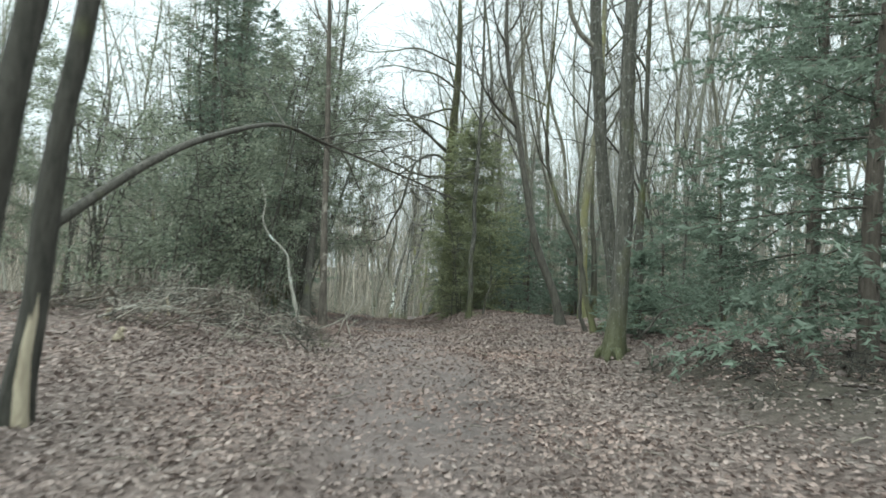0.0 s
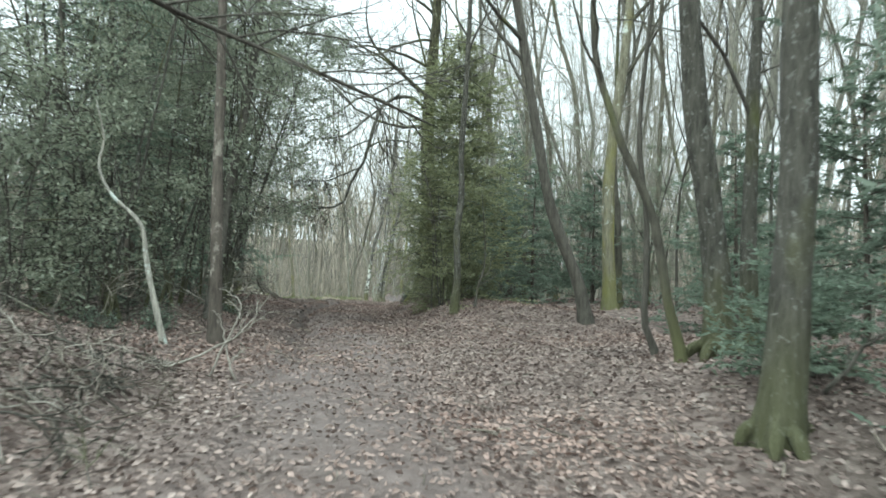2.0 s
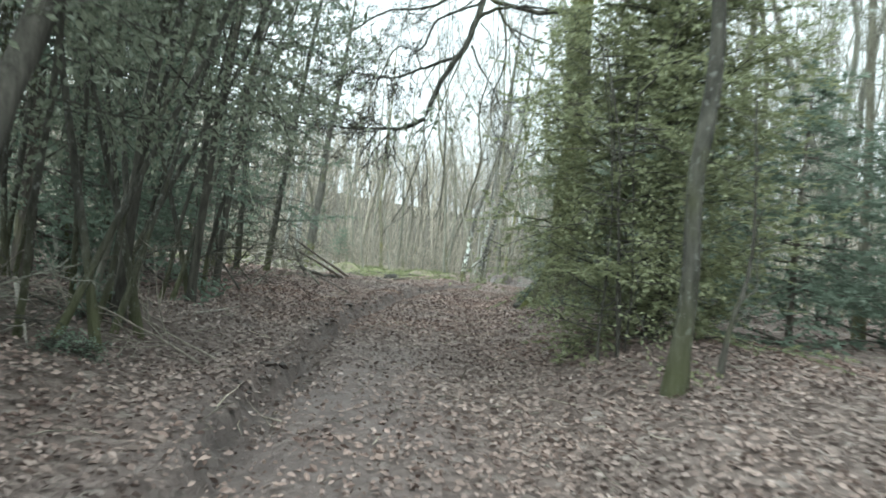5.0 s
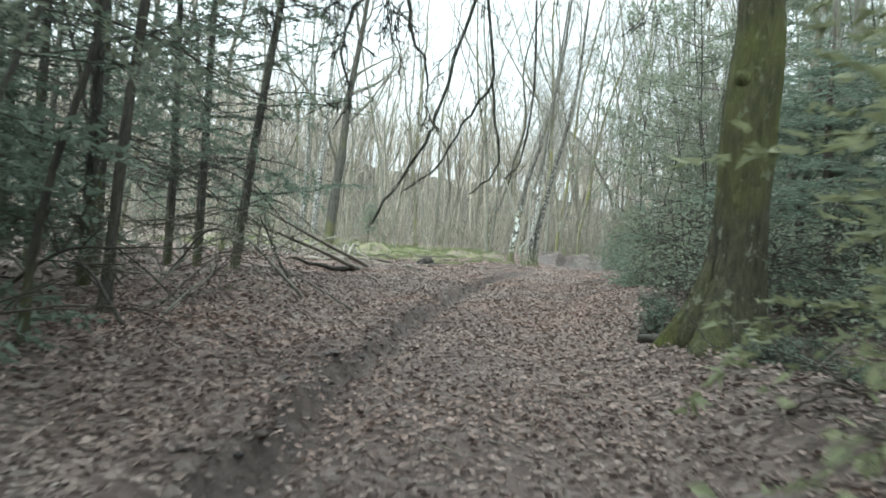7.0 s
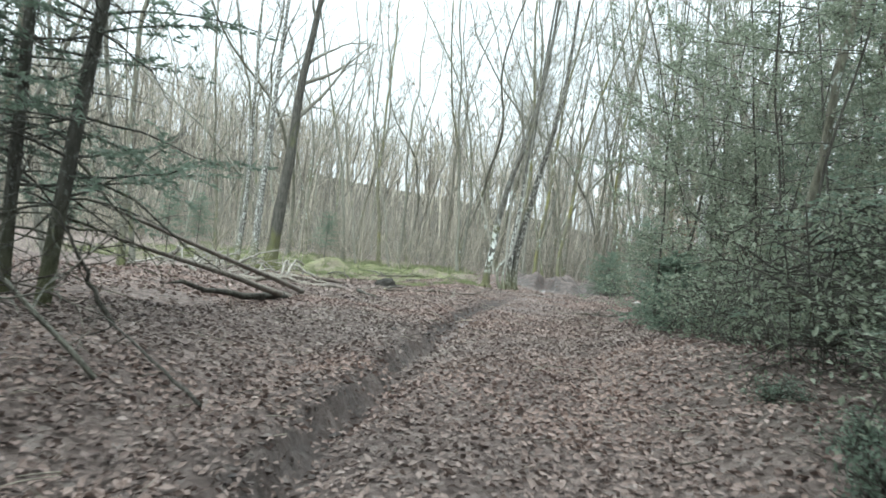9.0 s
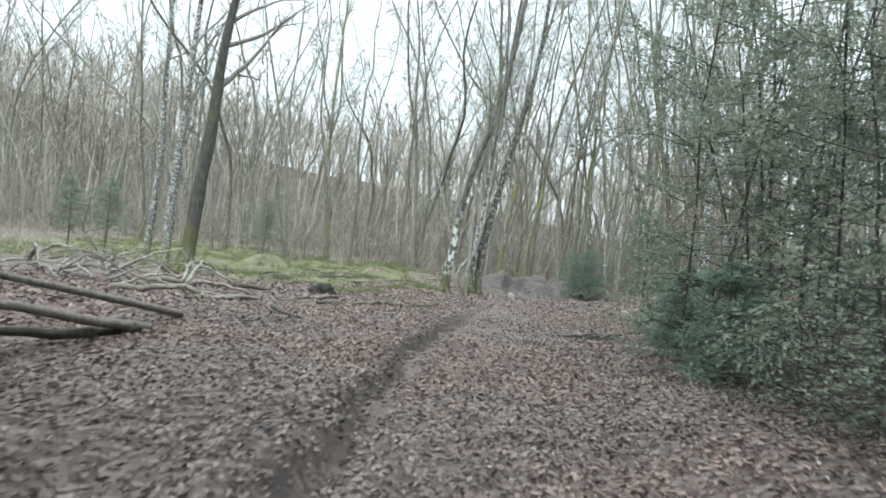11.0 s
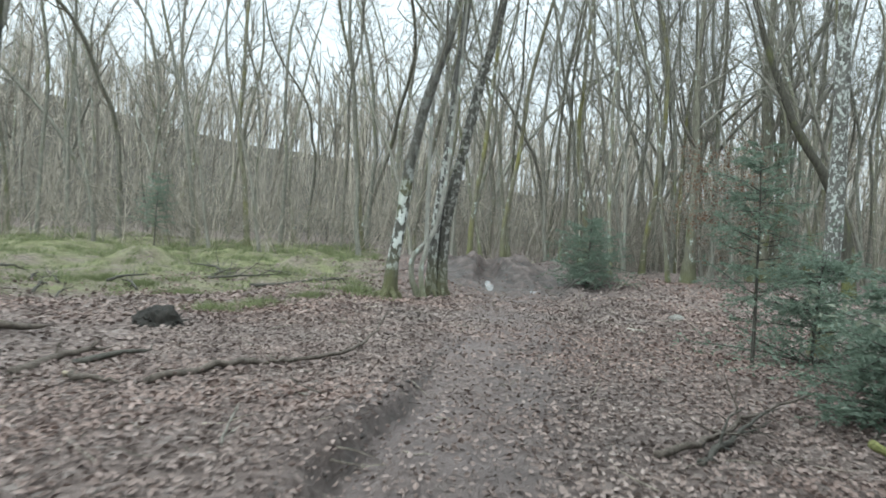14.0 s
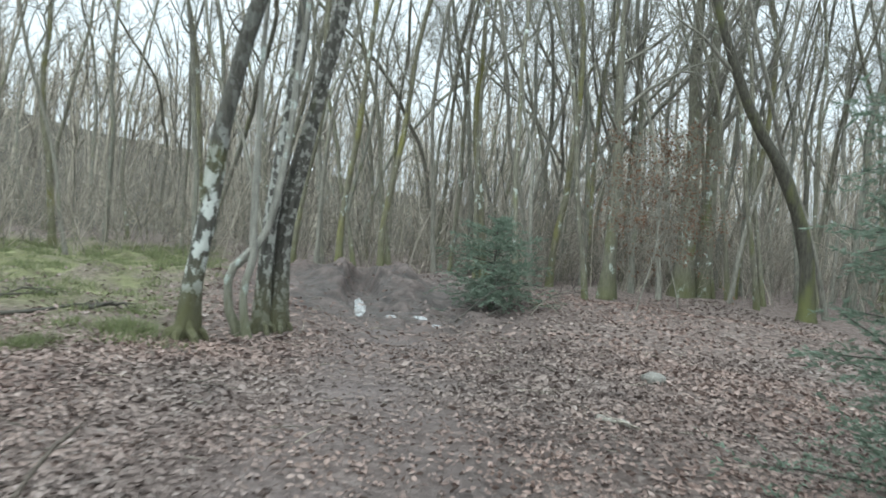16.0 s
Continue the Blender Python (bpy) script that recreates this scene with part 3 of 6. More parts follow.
def holly(name, label, seed, height, radius, leaves, stems=3, low=0.1, size=0.075, leaf=None, wood=None, lean=(0, 0), group="", category="holly"):
    """A broad-leaved evergreen: stems, branches and a crown of single leaves."""
    leaf, wood = leaf or HOLLY, wood or BARK_DARK
    rng = np.random.default_rng(seed)
    root = tagged(new(name), label, category, group)
    tips = []
    for i in range(stems):
        g = Geo()
        base = (rng.normal() * 0.12 * radius, rng.normal() * 0.12 * radius, -0.1)
        line = wander(rng, base, (rng.normal() * 0.12 + lean[0], rng.normal() * 0.12 + lean[1], 1), height * rng.uniform(0.8, 1.0), 12, 0.05, 0.03)
        r0 = 0.0042 * height * rng.uniform(0.6, 1.1)
        g.tube(line, taper(r0, 0.008, len(line)) * (1 + 0.4 * np.exp(-np.linspace(0, 1, len(line)) * 20)), 8)
        for _ in range(int(70 / stems)):
            s = rng.uniform(low, 1.0)
            p, _ax = along(line, s)
            a = rng.uniform(0, 2 * np.pi)
            env = radius * (0.35 + 0.65 * np.sin(np.pi * min(1, 0.25 + 0.75 * (1 - s)) * 0.62)) * rng.uniform(0.5, 1.1)
            br = wander(rng, p, (np.cos(a), np.sin(a), rng.uniform(-0.15, 0.5)), env, 5, 0.16, -0.02)
            g.tube(br, taper(0.009, 0.003, len(br)), 3)
            for _ in range(4):
                q, ax = along(br, rng.uniform(0.3, 1.0))
                tw = wander(rng, q, sideways(rng, ax, rng.uniform(0.4, 1.0)), env * 0.35, 3, 0.2, 0.02)
                g.tube(tw, taper(0.005, 0.002, len(tw)), 3)
                tips += [tw]
            tips += [br[2:]]
        part("stem", g, wood, root)
    g = Geo()
    per = max(3, leaves // len(tips))
    for tw in tips:
        k = rng.poisson(per)
        if not k:
            continue
        s = rng.uniform(0.15, 1.0, k) * (len(tw) - 1)
        i = np.minimum(s.astype(int), len(tw) - 2)
        pos = tw[i] + (tw[i + 1] - tw[i]) * (s - i)[:, None] + rng.normal(size=(k, 3)) * 0.05
        aim = (tw[i + 1] - tw[i]) * 2 + rng.normal(size=(k, 3)) * 0.35 + np.array([0, 0, -0.1])
        leaf_mesh(g, pos, aim, rng, size, 0.55)
    tagged(part("crown", g, leaf, root, smooth=False), kind="stuff")
    return root


def conifer(name, label, seed, height, radius, needle, wood, whorls=14, arms=6, droop=0.25, low=0.05, twigs=8, needles=12, nlen=0.035, nwid=0.004, bare=0.0, group="", category="conifer", r0=None, top=1.0, skip=0.1, wob=0.07, full=0.75):
    """A needle tree: stem, whorls of boughs with side twigs, needles on each twig."""
    rng = np.random.default_rng(seed)
    root = tagged(new(name), label, category, group)
    r0 = r0 or 0.011 * height + 0.01
    g = Geo()
    line = wander(rng, (0, 0, -0.1), (0, 0, 1), height, 12, 0.012)
    g.tube(line, taper(r0, 0.006, len(line)), 8)
    part("stem", g, wood, root)
    g, leaf = Geo(), Geo()
    for w in range(whorls):
        s = low + (top - low) * (w + rng.uniform(-0.6, 0.6)) / whorls
        s = min(0.985, max(0.01, s))
        p, _ax = along(line, s)
        env = radius * (1 - s) ** full + 0.06
        for i in range(arms):
            if rng.uniform() < skip:
                continue
            a = 2 * np.pi * (i + rng.uniform(-0.5, 0.5)) / arms + w * 2.4
            ln = env * rng.uniform(0.45, 1.15)
            p, _ax = along(line, min(0.99, max(0.01, s + rng.normal() * 0.35 / whorls)))
            bough = wander(rng, p, (np.cos(a), np.sin(a), 0.25 - droop * (1 - s) + rng.normal() * 0.16), ln, 6, wob, -0.05 * droop)
            g.tube(bough, taper(0.004 + 0.0055 * ln, 0.002, len(bough)), 4)
            if rng.uniform() < bare * (1.6 - 1.6 * s):
                for _ in range(5):
                    q, ax = along(bough, rng.uniform(0.2, 0.9))
                    tw = wander(rng, q, sideways(rng, ax, 0.8), ln * 0.3, 3, 0.15, -0.03)
                    g.tube(tw, taper(0.004, 0.002, len(tw)), 3)
                continue
            lines = [bough]
            for t in range(twigs):
                q, ax = along(bough, 0.15 + 0.83 * (t + rng.uniform(0, 0.8)) / twigs)
                flat = np.cross(ax, (0, 0, 1.0)) * (1 if t % 2 else -1)
                ln2 = ln * 0.42 * (1.1 - 0.55 * t / twigs) * rng.uniform(0.7, 1.2)
                tw = wander(rng, q, ax / np.linalg.norm(ax) * 0.8 + flat / (np.linalg.norm(flat) + 1e-9) + np.array([0, 0, -0.12 + rng.normal() * 0.3]), ln2, 3, 0.12, -0.04)
                lines.append(tw)
            for tw in lines:
                run = np.linalg.norm(np.diff(tw, axis=0), axis=1).sum()
                k = max(4, int(needles * (0.5 + run / 0.3)))
                s2 = rng.uniform(0.05, 1.0, k) * (len(tw) - 1)
                j = np.minimum(s2.astype(int), len(tw) - 2)
                ax = tw[j + 1] - tw[j]
                ax /= np.linalg.norm(ax, axis=1)[:, None] + 1e-9
                pos = tw[j] + (tw[j + 1] - tw[j]) * (s2 - j)[:, None]
                sd = np.cross(ax, np.array([0, 0, 1.0]))
                sd /= np.linalg.norm(sd, axis=1)[:, None] + 1e-9
                aim = ax * 0.6 + sd * rng.choice([-1, 1], k)[:, None] * 0.8 + rng.normal(size=(k, 3)) * 0.4
                needle_mesh(leaf, pos, aim, nlen, nwid, rng)
    tagged(part("bough_work", g, wood, root), kind="stuff")
    tagged(part("needles", leaf, needle, root, smooth=False), kind="stuff")
    return root

# ---- near trees along the way in ----


def hero(name, label, seed, x, y, pts, r, material, **kw):
    """A bare tree whose trunk runs through the given offsets from its foot."""
    line = bend([(0, 0, 0)] + list(pts), 4)
    return at_ground(bare_tree(name, label, seed, line, r, material, **kw), x, y)


def roots(tree, r, count, material, seed, reach=2.6, high=0.4):
    """Root flanges that run out from a trunk's foot into the ground."""
    rng = np.random.default_rng(seed)
    for i in range(count):
        a = 2 * np.pi * (i + rng.uniform(-0.3, 0.3)) / count
        out = np.array([np.cos(a), np.sin(a), 0])
        far = r * reach * rng.uniform(0.75, 1.2)
        g = Geo()
        g.tube(bend([out * r * 0.35 + np.array([0, 0, high * rng.uniform(0.8, 1.3)]), out * r * 0.85 + np.array([0, 0, high * 0.42]), out * (r + 0.5 * (far - r)) + np.array([0, 0, 0.09]), out * far + np.array([0, 0, -0.06])], 3),
               np.array([0.2, 0.3, 0.36, 0.4, 0.42, 0.42, 0.4, 0.36, 0.28, 0.16]) * r, 8)
        part("root", g, material, tree)


trunk_scar = hero("tree", "dark leaning trunk with a pale bark scar at its foot", 11, -2.58, 6.3,
                  [(0.1, 0, 0.8), (0.16, 0, 1.9), (0.35, 0.05, 3.6), (0.5, 0.1, 6), (0.4, 0.2, 11)], 0.10, BARK_BLACK, limbs=6, lo=0.45, depth=2)
g = Geo()
g.tube(bend([(0.09, -0.06, -0.12), (0.075, -0.055, 0.3), (0.115, -0.05, 0.75), (0.15, -0.045, 1.2)], 3), np.array([0.07, 0.07, 0.065, 0.06, 0.055, 0.05, 0.045, 0.04, 0.03, 0.01]), 7)
part("bark_scar", g, SCAR, trunk_scar, "pale bare wood where bark is torn")
# the long limb that arches over the ground
g = Geo()
arch = bend([(0.1, 0.05, 1.35), (0.42, 1.5, 2.15), (0.66, 3.2, 2.8), (1.07, 5.5, 3.5), (1.65, 6.9, 3.58), (2.8, 7.1, 3.2), (3.9, 7.5, 2.85)], 5)
g.tube(arch, taper(0.045, 0.012, len(arch)), 7)
branchwork(g, np.random.default_rng(5), arch[12:], 0.035, 1, 16, 4, 0.14, 0.0, 0.35)
part("limb", g, BARK_DARK, trunk_scar, "long bare limb arching low over the path")

hero("tree", "dark slender trunk leaning beside the path", 12, -2.42, 5.1, [(0.1, 0, 1.4), (0.3, 0, 3), (0.6, 0, 6), (0.7, 0, 11)], 0.11, BARK_BLACK, limbs=6, lo=0.4)
grey_tree = hero("tree", "straight grey trunk with a mossy foot", 13, 3.03, 10.9, [(0.08, 0, 0.9), (0.14, 0, 2.1), (0.15, 0, 4), (0.3, 0, 8), (0.3, 0, 13)], 0.125, BARK_FLECK, limbs=8, lo=0.3, twig=BARK_DARK)
roots(grey_tree, 0.125, 5, BARK_FLECK, 13)
mossy_tree = hero("tree", "grey trunk with green moss round its roots", 14, 3.86, 13.4, [(-0.04, 0, 0.9), (-0.25, 0, 2.4), (-0.35, 0, 4), (-0.5, 0.2, 8), (-0.4, 0.2, 13)], 0.13, BARK_FLECK, limbs=8, lo=0.3, twig=TWIG)
roots(mossy_tree, 0.130, 5, BARK_FLECK, 14)
hero("sapling", "thin bowed sapling standing behind a trunk", 15, 3.7, 14.4, [(-0.17, 0, 0.33), (-0.16, 0, 0.85), (-0.17, 0, 1.5), (-0.25, 0, 2.4), (-0.1, 0, 4), (0.1, 0, 7)], 0.036, BARK_DARK, limbs=6, lo=0.4)
hero("tree", "slim grey trunk among its neighbours", 16, 4.4, 13.9, [(0, 0, 1.5), (0.1, 0, 4), (0.3, 0, 12)], 0.1, BARK_FLECK, limbs=7, lo=0.4, twig=BARK_DARK)
hero("sapling", "crooked mossy sapling curving up from the leaves", 17, 3.5, 13.35, [(-0.16, 0, 0.58), (-0.23, 0, 1.0), (-0.33, 0, 1.41), (-0.52, 0, 1.8), (-0.68, 0, 2.2), (-0.85, 0.1, 3.2), (-0.7, 0, 6)], 0.05, BARK_MOSS_DARK, limbs=6, lo=0.35, count=4)
hero("tree", "dark trunk with a strong S-shaped bend", 18, 4.42, 19.4, [(-0.18, 0, 0.75), (-0.62, 0, 1.85), (-0.85, 0, 2.95), (-1.15, 0, 4.65), (-1.5, 0, 7), (-1.4, 0, 11)], 0.105, BARK_DARK, limbs=12, lo=0.3, count=7)
hero("tree", "tall trunk thickly covered in yellow-green moss", 19, 5.8, 22.4, [(-0.05, 0, 1.5), (-0.03, 0, 3.1), (0.3, 0, 5.8), (0.5, 0.2, 9), (0.5, 0, 14)], 0.14, BARK_YELLOW, limbs=13, lo=0.28, count=8, twig=BARK_MOSS_DARK)
hero("tree", "slim trunk beside a mossy one", 20, 6.7, 24.6, [(0, 0, 2), (-0.1, 0, 4), (0.1, 0, 12)], 0.11, BARK_MOSS_DARK, limbs=8, lo=0.3, twig=TWIG)
hero("tree", "mossy trunk rising through an evergreen bush", 21, 2.42, 21.0, [(0.05, 0, 0.8), (0.02, 0, 1.5), (0.1, 0.03, 2.2), (0.07, 0, 3.0), (0.13, 0, 4.2), (0.2, 0.1, 7), (0.1, 0, 12)], 0.068, BARK_FLECK, limbs=10, lo=0.36, count=8, twig=BARK_DARK)
hero("sapling", "small bare sapling at the path's edge", 22, 2.86, 21.4, [(0.05, 0, 0.4), (0.2, 0.1, 1), (0.1, 0.1, 2.4)], 0.03, BARK_DARK, limbs=5, lo=0.3, count=3, depth=1)

hero("tree", "reddish-brown trunk with flaking bark", 25, -0.98, 15.8, [(-0.02, 0, 1), (-0.06, 0.1, 2), (-0.1, 0.2, 4), (-0.3, 0.2, 10)], 0.075, BARK_RED, limbs=6, lo=0.55)
hero("tree", "dark trunk leaning back among hollies with crooked low limbs", 26, -1.5, 18.6, [(0.0, 0.35, 0.6), (0.0, 0.75, 1.3), (0.02, 1.05, 1.9), (0.15, 1.3, 3.0), (0.35, 1.5, 4.6), (0.6, 1.7, 9)], 0.1, BARK_DARK, limbs=15, lo=0.24, count=9, reach=0.42, slim=0.6, tip=0.0045, flat=True, twig=BARK_MOSS_DARK)
for k, (x, y) in enumerate(((-2.3, 25.4), (-2.9, 28.6), (-1.9, 22.2))):
    hero("tree", "slim leafless tree with a haze of brown twigs", 90 + k, x, y, [(0.1, 0, 2), (0.3, 0, 4), (0.6, 0, 7), (0.7, 0, 10)], 0.055, BARK_DARK, limbs=15, lo=0.3, count=10, reach=0.38, tip=0.0035, flat=True, open_up=(0.4, 1.1), twig=TWIG)
# crooked pale sapling
hero("sapling", "pale crooked sapling with peeling grey bark", 23, -1.33, 14.87, [(-0.2, 0, 0.8), (-0.28, 0, 1.22), (-0.58, 0, 1.52), (-0.72, 0, 1.8), (-0.7, 0.05, 2.1), (-0.78, 0, 2.5)], 0.036, BARK_PALE, limbs=3, lo=0.5, count=3, depth=1, twig=BARK_DARK, reach=0.2)

# big mossy oak with hanging limbs
oak = hero("oak_tree", "stout oak trunk wrapped in green moss with flared roots", 24, 2.56, 28.4,
           [(0.05, 0, 0.65), (0.08, 0, 1.3), (0.06, 0, 2.1), (0.1, 0, 2.6), (0.0, 0, 5), (0.2, 0, 9), (0.1, 0, 13)], 0.25, BARK_OAK, limbs=16, lo=0.38, count=12, reach=0.42, slim=0.5, tip=0.005, twig=BARK_MOSS_DARK, sides=18, flare=1.1, rise=0.03, root=0.9)
roots(oak, 0.25, 8, BARK_OAK, 24, 1.75, 0.75)
foot = np.array(oak.matrix_basis.translation)
drop_rng = np.random.default_rng(9)
for k in range(6):
    g = Geo()
    up = 4.8 + 0.8 * k
    aim = (-1.0, drop_rng.uniform(-0.9, 0.5), drop_rng.uniform(0.05, 0.5))
    line = wander(drop_rng, (0.05, 0, up), aim, drop_rng.uniform(3.5, 6.0), 12, 0.17, -0.01)
    g.tube(line, taper(0.05 - 0.002 * k, 0.006, len(line)), 6)
    branchwork(g, drop_rng, line, 0.035, 2, 10, 3, 0.22, 0.0, 0.45, tip=0.006, flat=True)
    part("limb", g, BARK_MOSS_DARK, oak)


def oak_limb(points, r, tip, twigs, label=""):
    """A limb of the oak through places in the world, with short side twigs."""
    g = Geo()
    line = bend([np.array(q) - foot for q in points], 4)
    line[1:-1] += drop_rng.normal(size=(len(line) - 2, 3)) * np.array([0.004, 0.012, 0.004])
    g.tube(line, taper(r * 1.15, tip * 1.15, len(line)) if 0.0125 < r < 0.04 else taper(r, tip, len(line)), 7)
    limb = part("limb", g, BARK_FLECK, oak, label)
    if twigs:
        g = Geo()
        branchwork(g, drop_rng, line[2:], r * 0.5, 2, twigs, 3, 0.3, -0.06, 0.4, tip=0.0035)
        tagged(part("twig_spray", g, BARK_DARK, limb), kind="stuff")


# the crooked bough that reaches over the path and the twigs that hang from it
oak_limb([(2.6, 28.4, 5.3), (2.0, 27.2, 5.5), (1.2, 25.8, 4.9), (0.88, 25.3, 3.79), (0.76, 25.3, 3.4), (0.51, 25.3, 2.96), (0.36, 25.3, 2.49)], 0.05, 0.028, 6, "crooked dark bough reaching over the path")
oak_limb([(0.36, 25.3, 2.49), (0.18, 25.3, 2.38), (0.02, 25.3, 2.33), (-0.32, 25.3, 2.3), (-0.88, 25.35, 2.29), (-1.5, 25.5, 2.35)], 0.026, 0.007, 20)
oak_limb([(0.68, 25.3, 3.29), (0.42, 25.3, 3.16), (0.19, 25.3, 3.06), (-0.11, 25.3, 2.94), (-0.56, 25.3, 2.96), (-1.0, 25.4, 2.8)], 0.02, 0.006, 20)
oak_limb([(0.95, 25.4, 4.1), (0.86, 25.3, 3.94), (0.4, 25.3, 3.71), (0.23, 25.3, 3.33), (-0.07, 25.3, 3.33), (-0.22, 25.3, 2.96), (-0.33, 25.3, 2.7)], 0.017, 0.005, 16)
oak_limb([(0.91, 25.3, 3.8), (1.14, 25.3, 3.92), (1.45, 25.3, 3.97), (1.83, 25.3, 3.95), (2.05, 25.3, 3.8)], 0.022, 0.007, 13)
oak_limb([(1.11, 25.3, 3.92), (1.31, 25.3, 3.66), (1.53, 25.3, 3.44), (1.66, 25.3, 3.17)], 0.018, 0.006, 5)
oak_limb([(1.3, 25.3, 3.69), (1.59, 25.3, 3.58), (1.94, 25.3, 3.53)], 0.014, 0.005, 4)
oak_limb([(0.84, 25.3, 3.44), (0.97, 25.3, 3.18), (1.12, 25.3, 2.98), (1.3, 25.3, 2.65)], 0.014, 0.004, 5)
oak_limb([(0.36, 25.3, 2.47), (0.38, 25.3, 2.22), (0.46, 25.3, 1.75), (0.4, 25.3, 1.62), (0.33, 25.3, 1.5), (0.24, 25.3, 1.31), (0.05, 25.3, 1.15)], 0.009, 0.0045, 0)
oak_limb([(0.46, 25.3, 1.75), (0.48, 25.3, 1.56), (0.52, 25.3, 1.42), (0.5, 25.3, 1.29), (0.38, 25.3, 1.17)], 0.006, 0.0045, 0)
oak_limb([(0.02, 25.3, 2.33), (0.02, 25.3, 2.15), (0.06, 25.3, 1.91), (0.14, 25.3, 1.78), (0.16, 25.3, 1.55)], 0.012, 0.004, 3)
oak_limb([(-0.05, 25.3, 2.28), (-0.23, 25.3, 2.02), (-0.28, 25.3, 1.81), (-0.22, 25.3, 1.6), (-0.3, 25.3, 1.42)], 0.011, 0.004, 3)
oak_limb([(1.2, 25.8, 4.9), (0.75, 24.8, 3.2), (0.4, 24.5, 1.95), (0.28, 24.45, 1.46), (0.23, 24.45, 1.32), (0.12, 24.45, 1.12), (0.03, 24.45, 0.97)], 0.008, 0.005, 0, "thin grey branch hanging low over the path")
oak_limb([(0.6, 25.3, 2.6), (0.66, 25.3, 1.7), (0.61, 25.3, 1.35), (0.54, 25.3, 1.26)], 0.006, 0.0045, 0)

oak_limb([(1.1, 25.3, 4.02), (1.24, 25.3, 3.62), (1.25, 25.35, 3.2), (1.17, 25.4, 2.92), (1.16, 25.4, 2.64), (1.27, 25.4, 2.23)], 0.013, 0.004, 10)
oak_limb([(1.17, 25.4, 2.93), (1.34, 25.4, 2.9), (1.69, 25.4, 2.86)], 0.012, 0.004, 8)
oak_limb([(0.19, 25.3, 3.06), (0.15, 25.3, 2.96), (0.28, 25.25, 2.8), (0.23, 25.2, 2.65)], 0.009, 0.003, 4)
oak_limb([(0.42, 25.3, 3.14), (0.33, 25.3, 2.97), (0.22, 25.3, 2.72)], 0.009, 0.003, 4)
oak_limb([(0.92, 25.3, 3.73), (1.08, 25.3, 3.53), (1.05, 25.3, 3.18)], 0.011, 0.003, 6)
oak_limb([(1.6, 25.8, 5.2), (1.0, 26.2, 4.8), (0.3, 26.6, 4.3), (-0.5, 26.9, 4.2), (-1.1, 27.0, 3.7)], 0.03, 0.006, 14)
oak_limb([(1.3, 26.0, 5.0), (0.7, 25.0, 4.9), (0.0, 24.6, 4.3), (-0.6, 24.4, 4.1), (-1.2, 24.3, 3.5)], 0.026, 0.005, 14)

burl_rng = np.random.default_rng(14)
for h, a, r in ((0.75, 3.4, 0.9), (1.45, 4.9, 0.7), (2.25, 3.9, 1.0), (3.2, 2.9, 0.8)):
    g = Geo()
    out = np.array([np.cos(a), np.sin(a), 0.1])
    stem = np.array([0.07, 0, h])
    g.tube(wander(burl_rng, stem + out * 0.08, out, 0.2 * r, 5, 0.12), np.array([0.14, 0.13, 0.1, 0.07, 0.035, 0.01]) * r, 11)
    part("burl", g, BARK_OAK, oak)

# ---- twin trees by the mud bank ----
twin_white = hero("tree", "leaning trunk patched with white lichen, mossy at its foot", 31, 1.576, 53.8, [(0.02, 0, 0.4), (0.04, 0, 0.78), (0.155, 0, 1.47), (0.2, 0, 2.17), (0.26, 0, 2.56), (0.375, 0, 3.15), (0.49, 0, 3.73), (0.9, 0, 5.2), (1.4, 0.2, 8), (1.7, 0, 13)], 0.118, BARK_BIRCHY, limbs=15, lo=0.24, count=9, reach=0.3, slim=0.62, open_up=(0.2, 0.6), rise=0.12, twig=TWIG, sides=16, flare=0.5, root=0.3)
roots(twin_white, 0.125, 7, BARK_BIRCHY, 31)
twin_grey = hero("tree", "grey trunk with patchy bark, mossy at its foot", 32, 2.4, 54.6, [(0.0, 0, 0.45), (0.0, 0, 0.97), (0.07, 0, 1.82), (0.16, 0, 2.74), (0.23, 0, 3.52), (0.26, 0, 4.15), (0.4, 0, 6), (0.6, 0.2, 9), (0.9, 0, 13)], 0.1, BARK_PATCHY, limbs=12, lo=0.33, count=8, reach=0.28, slim=0.62, open_up=(0.2, 0.6), rise=0.12, twig=TWIG, sides=16, flare=0.5, root=0.3)
roots(twin_grey, 0.090, 5, BARK_PATCHY, 32)
twin_dark = hero("tree", "dark leaning trunk with flaking grey bark pressed against a paler one", 43, 2.6, 54.72, [(0.0, 0, 0.5), (0.0, 0, 1.12), (0.11, 0, 1.98), (0.27, 0, 2.77), (0.4, 0, 3.49), (0.54, 0, 4.21), (0.85, 0, 5.6), (1.2, 0.2, 8), (1.4, 0, 13)], 0.122, BARK_FLAKY, limbs=14, lo=0.33, count=9, reach=0.3, slim=0.62, open_up=(0.2, 0.6), rise=0.12, twig=TWIG, sides=16, flare=0.5, root=0.3)
roots(twin_dark, 0.105, 6, BARK_FLAKY, 43)
hero("tree", "pale grey stem twisting up against a thicker trunk", 33, 2.198, 54.3, [(-0.17, 0, 0.3), (-0.21, 0, 0.5), (-0.2, 0, 0.8), (-0.02, 0, 1.02), (0.17, 0, 1.28), (0.275, 0, 1.73), (0.38, 0, 2.56), (0.42, 0, 3.38), (0.48, 0, 3.94), (0.6, 0, 7)], 0.058, BARK_GREY_PALE, limbs=5, lo=0.5, twig=TWIG, sides=10)
